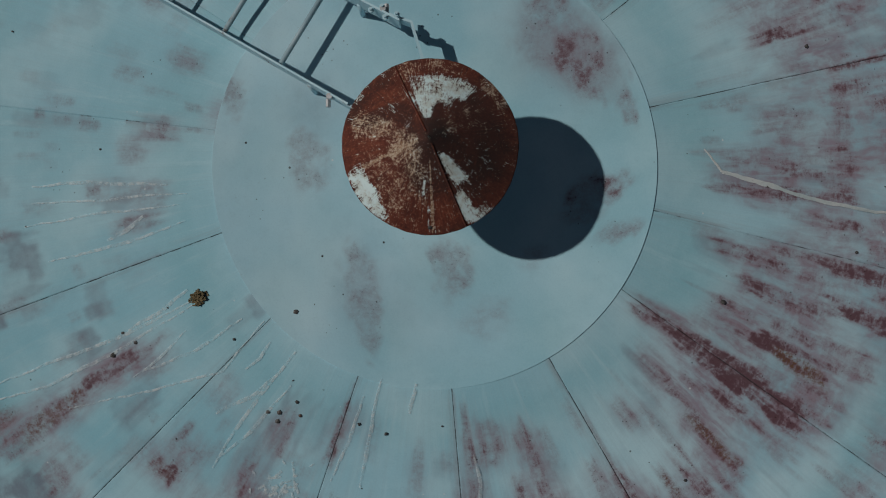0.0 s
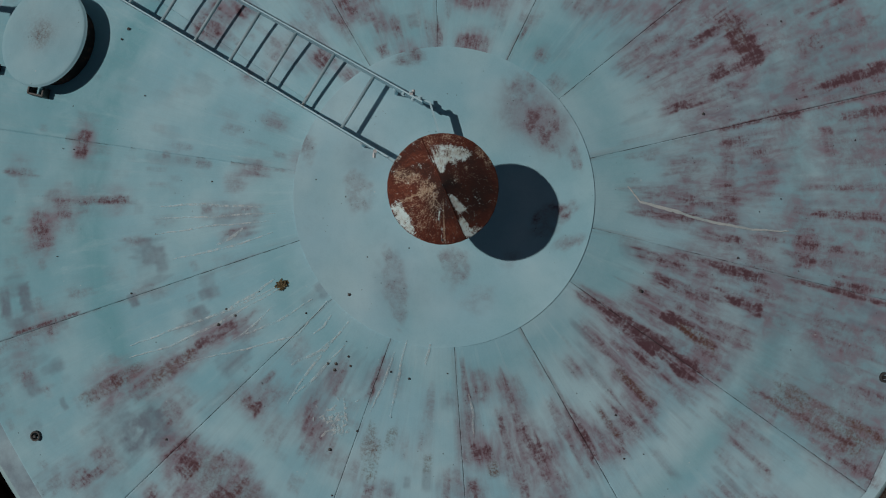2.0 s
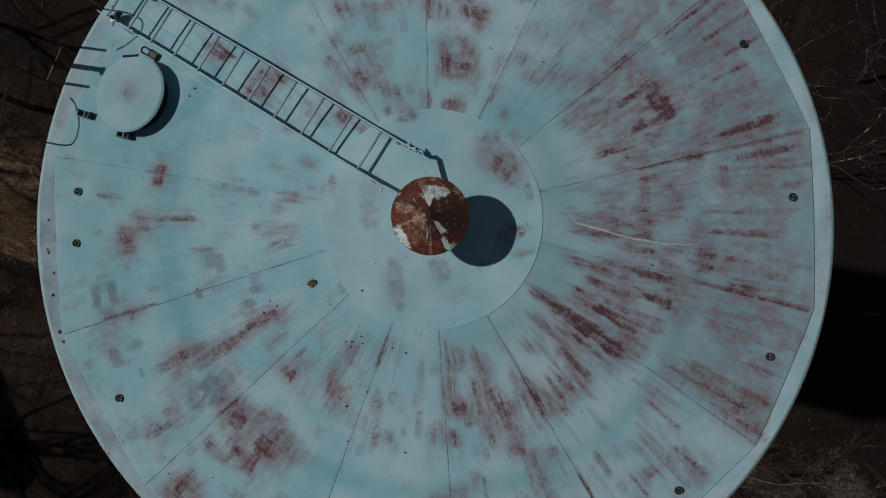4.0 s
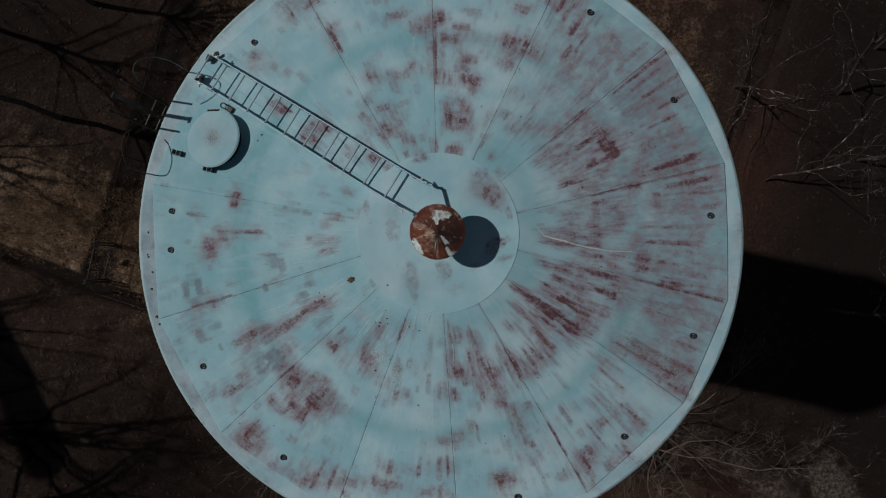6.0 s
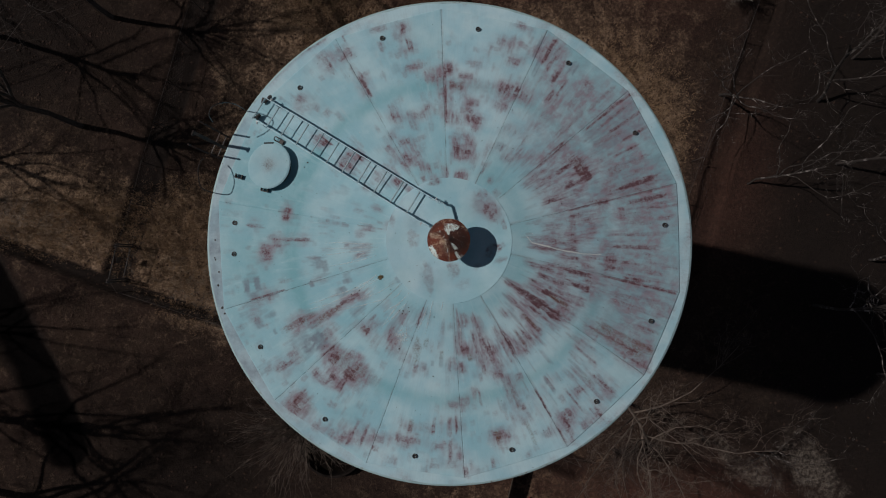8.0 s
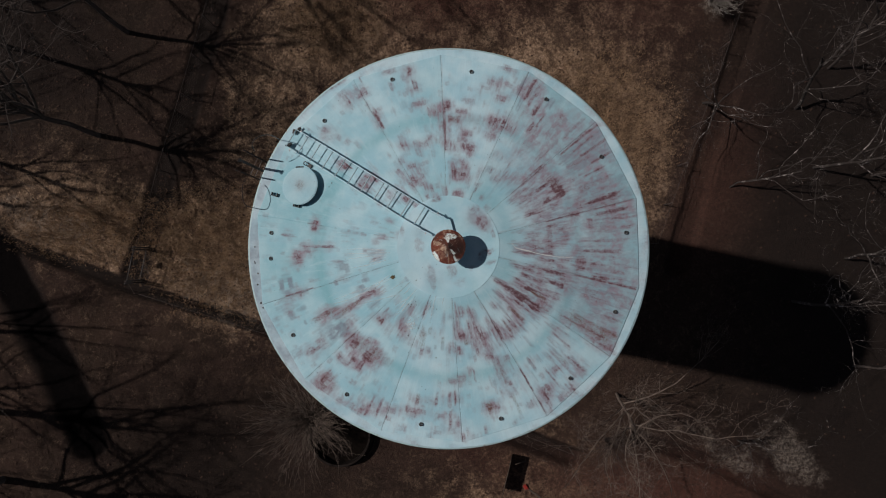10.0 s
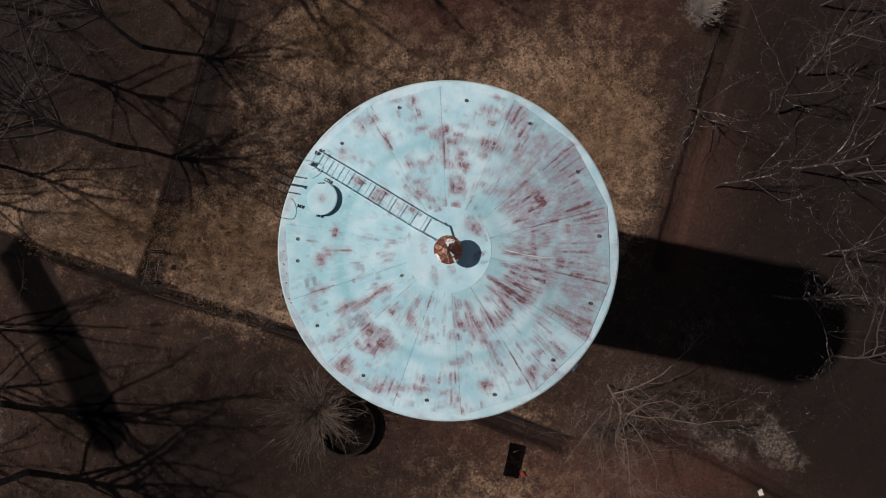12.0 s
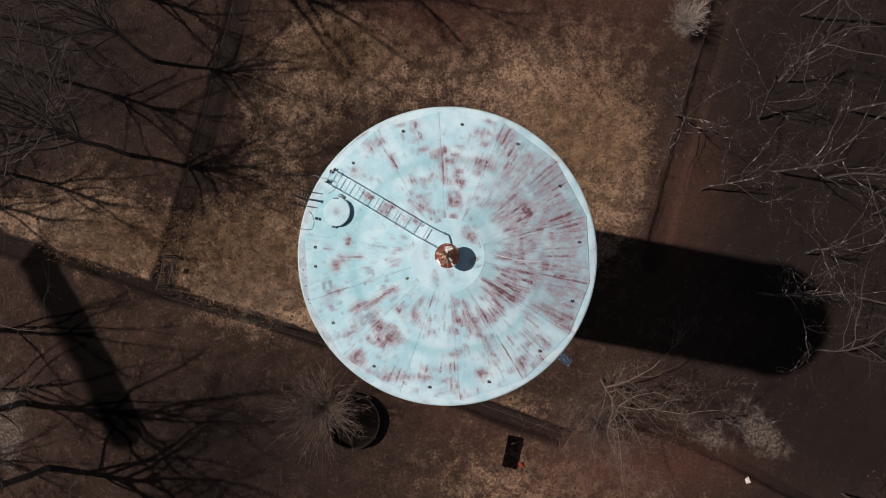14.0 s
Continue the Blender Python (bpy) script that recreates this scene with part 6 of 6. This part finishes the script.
# ---- bird droppings, nest and marks on the roof ----
def droppings():
    m = Nodes("dried_droppings", 0.8)
    p = m.where()
    n = m.noise(p, 60.0, 4)
    m.put(m.bsdf.inputs["Alpha"], m.ramp(m.noise(p, 28.0, 4), 0.32, 0.66, 0.04, 0.55))
    return m.done(m.mix(m.ramp(n, 0.35, 0.65), (0.52, 0.66, 0.69), (0.74, 0.79, 0.79)), None)


DROP_MAT = droppings()
NEST_MAT = mat_simple("nest_straw", (0.10, 0.08, 0.045), (0.22, 0.17, 0.09), 0.9, 40.0)


def plate_z(x, y):
    r = math.hypot(x, y)
    return RIM_Z + SLOPE * (RIM_R - r) + 0.0225


def run_mark(pts, width, rng, parent, material=None):
    """A thin dried run that follows the roof's slope."""
    pts = [Vector((x, y, 0)) for x, y in pts]
    line = []
    for a, b in zip(pts, pts[1:]):
        n = max(2, int((b - a).length / 0.03))
        line += [a.lerp(b, k / n) for k in range(n)]
    line.append(pts[-1])
    verts, faces = [], []
    n = len(line)
    off = 0.0
    for k, p in enumerate(line):
        d = (line[min(k + 1, n - 1)] - line[max(k - 1, 0)]).normalized()
        s = Vector((-d.y, d.x, 0))
        off = 0.8 * off + rng.uniform(-0.003, 0.003)
        w = width * (0.35 + 0.65 * math.sin(math.pi * min(1, (k + 0.5) / n))) * rng.uniform(0.8, 1.15)
        for e, h in ((-0.5, 0.0), (0.0, 0.001), (0.5, 0.0)):
            q = p + s * (off + e * w)
            verts.append((q.x, q.y, plate_z(q.x, q.y) - 0.003 + h))
    faces = [(3 * k + e, 3 * k + e + 1, 3 * k + e + 4, 3 * k + e + 3) for k in range(n - 1) for e in (0, 1)]
    raw("run_mark", verts, faces, material or DROP_MAT, parent, "dried pale run on the paint", soft=True)


# longer runs, down the west and south-west plates
RUNS = [
    [(-1.01, -0.55), (-1.42, -0.73), (-1.88, -0.9), (-2.08, -0.97)],
    [(-1.01, -0.57), (-1.5, -0.83), (-1.79, -0.96), (-2.09, -1.05)],
    [(-0.79, -0.62), (-1.02, -0.77), (-1.28, -0.87)],
    [(-0.69, -0.63), (-0.89, -0.85), (-1.26, -0.96), (-1.68, -1.06)],
    [(-0.56, -0.75), (-0.75, -0.98), (-0.98, -1.29)],
    [(-0.59, -0.9), (-0.78, -1.11), (-0.95, -1.25)],
    [(-0.21, -0.86), (-0.26, -1.09), (-0.32, -1.35)],
    [(-0.07, -0.88), (-0.1, -1.01)],
    [(-1.02, -0.11), (-1.4, -0.12), (-1.83, -0.13)],
    [(-1.06, -0.15), (-1.46, -0.18), (-1.87, -0.23)],
    [(-1.1, -0.07), (-1.52, -0.04), (-1.83, -0.05)],
    [(-1.03, -0.22), (-1.34, -0.31), (-1.74, -0.39)],
]


EAST_RUN = [(1.12, 0.08), (1.20, -0.01), (1.43, -0.055), (1.47, -0.07), (1.60, -0.10), (1.80, -0.135), (2.00, -0.165), (2.28, -0.165)]
RUN_WHITE = mat_simple("thick_white_run", (0.50, 0.60, 0.61), (0.66, 0.70, 0.69), 0.8, 9.0)


def build_marks():
    rng = random.Random(5)
    # runs fan out over the west and south-west plates
    for a, r0, r1 in ((-154, 1.15, 1.5), (-147, 1.25, 1.6), (-127, 1.05, 1.4), (-107, 0.98, 1.4), (-82, 1.2, 1.5), (-133, 0.98, 1.15), (-171, 1.25, 1.45)):
        c, s = math.cos(radians(a)), math.sin(radians(a))
        b = radians(a + rng.uniform(-5, 5))
        run_mark([(r0 * c, r0 * s), ((r0 + r1) / 2 * math.cos((radians(a) + b) / 2 + 0.01), (r0 + r1) / 2 * math.sin((radians(a) + b) / 2 + 0.01)), (r1 * math.cos(b), r1 * math.sin(b))], rng.uniform(0.010, 0.022), rng, tank)
    for pts in RUNS:
        run_mark(pts, rng.uniform(0.010, 0.019), rng, tank)
    # the long pale crack-like run on the east plate
    run_mark(EAST_RUN, 0.017, rng, tank, RUN_WHITE)
    run_mark([(x + 0.004, y - 0.004) for x, y in EAST_RUN[1:4]], 0.022, rng, tank, RUN_WHITE)
    # splash of droppings
    for k in range(38):
        x, y = -0.66 + rng.gauss(0, 0.055), -1.36 + rng.gauss(0, 0.055)
        t = radians(-116) + rng.uniform(-0.9, 0.9)
        l = rng.uniform(0.02, 0.08)
        run_mark([(x, y), (x + l * math.cos(t), y + l * math.sin(t))], rng.uniform(0.010, 0.020), rng, tank)
    nest = thing("nest_debris", "small clump of straw and droppings on the roof", "debris")
    verts, faces = [], []
    for k in range(90):
        x, y = -0.98 + rng.gauss(0, 0.018), -0.54 + rng.gauss(0, 0.012)
        t, l = rng.uniform(0, 6.3), rng.uniform(0.008, 0.022)
        z = plate_z(x, y) + rng.uniform(-0.004, 0.010)
        v, f = tube_data([(x, y, z), (x + l * math.cos(t), y + l * math.sin(t), z + rng.uniform(-0.004, 0.006))], 0.004, 4, True)
        o = len(verts)
        verts += v
        faces += [tuple(i + o for i in q) for q in f]
    raw("straw", verts, faces, NEST_MAT, nest)
    # loose dark pebbles of dirt
    places = [(-0.56, -0.59), (1.22, -0.56), (1.65, 0.57), (-0.7, -1.02), (-0.66, -1.06), (-0.2, -1.1), (-1.3, -0.74), (-1.36, -0.7), (-1.42, -0.8), (-2.15, 1.17), (-2.2, 1.1), (-1.85, -1.6), (-3.675, -0.29), (-3.6, -0.51), (-3.61, -0.72), (-3.54, -1.07), (-3.5, -1.16), (-3.67, -0.01), (-3.66, -0.32), (-0.57, -0.97), (-0.65, -1.02), (-0.56, -1.03), (-0.31, -1.06), (-0.21, -2.0), (-0.71, -1.59)]
    for _ in range(46):
        a, r = rng.uniform(-math.pi, math.pi), rng.uniform(1.0, 3.5)
        places.append((r * math.cos(a), r * math.sin(a)))
    for k, (x, y) in enumerate(places):
        bm = bmesh.new()
        bmesh.ops.create_icosphere(bm, subdivisions=1, radius=rng.uniform(0.008, 0.014) if k < 12 else rng.uniform(0.014, 0.024) if k < 19 else rng.uniform(0.007, 0.012) if k < 25 else rng.uniform(0.003, 0.008))
        for v in bm.verts:
            v.co *= rng.uniform(0.75, 1.2)
            v.co.z *= 0.6
        z = plate_z(x, y) - (0.009 if math.hypot(x, y) > 3.6 else 0.0) if math.hypot(x, y) > CENTRE_R else roof_z(0) + 0.022
        ob = part("dirt_lump", bm, DARK_STEEL, tank, "small dark lump of dirt")
        ob.location = (x, y, z - 0.003)


build_marks()


# ---- dead grass tufts and fallen leaves ----
def scatter(name, count, seed, material, label, make, accept):
    rng = random.Random(seed)
    verts, faces = [], []
    done = 0
    while done < count:
        x, y = rng.uniform(-34, 34), rng.uniform(-20, 20)
        if math.hypot(x, y) < 4.3 or not accept(x, y, rng):
            continue
        done += 1
        make(rng, x, y, ground_z(x, y), verts, faces)
    ob = raw(name, verts, faces, material)
    return tagged(ob, label, name.split("_")[-1], kind="stuff")


def tuft(rng, x, y, z, verts, faces):
    for _ in range(5):
        t, l = rng.uniform(0, 6.3), rng.uniform(0.06, 0.18)
        w = 0.014
        o = len(verts)
        c, s = math.cos(t), math.sin(t)
        px, py = x + rng.gauss(0, 0.08), y + rng.gauss(0, 0.08)
        verts += [(px - s * w, py + c * w, z - 0.02), (px + s * w, py - c * w, z - 0.02), (px + c * l, py + s * l, z + rng.uniform(0.08, 0.25))]
        faces.append((o, o + 1, o + 2))


def leaf(rng, x, y, z, verts, faces):
    t, l = rng.uniform(0, 6.3), rng.uniform(0.05, 0.11)
    c, s = math.cos(t) * l, math.sin(t) * l
    o = len(verts)
    h = z + 0.03
    verts += [(x - c, y - s, h + rng.uniform(0, 0.05)), (x + s * 0.6, y - c * 0.6, h), (x + c, y + s, h + rng.uniform(0, 0.05)), (x - s * 0.6, y + c * 0.6, h + rng.uniform(0, 0.04))]
    faces += [(o, o + 1, o + 2), (o, o + 2, o + 3)]


def grassy(x, y, rng):
    g = math.exp(-((x + 13.5) / 4.5) ** 2 - (y / 4.0) ** 2) + math.exp(-((x - 9) / 4.5) ** 2 - ((y - 8) / 4.5) ** 2) + math.exp(-((x + 7.2) / 3) ** 2 - ((y - 14) / 2.5) ** 2)
    g += math.exp(-((x + 22) / 5) ** 2 - ((y - 1.5) / 2) ** 2) + 0.01
    return rng.random() < g - 0.22


scatter("dead_grass", 15000, 71, STRAW_MAT, "tufts of straw-coloured dead winter grass", tuft, grassy)
scatter("fallen_leaves", 6000, 72, LEAF_MAT, "scattered brown fallen leaves on the ground", leaf, lambda x, y, rng: rng.random() > 0.9 * math.exp(-((x - 27) / 11) ** 2) and dark_band_mask(np.array([x]), np.array([y]))[0] < 0.1)
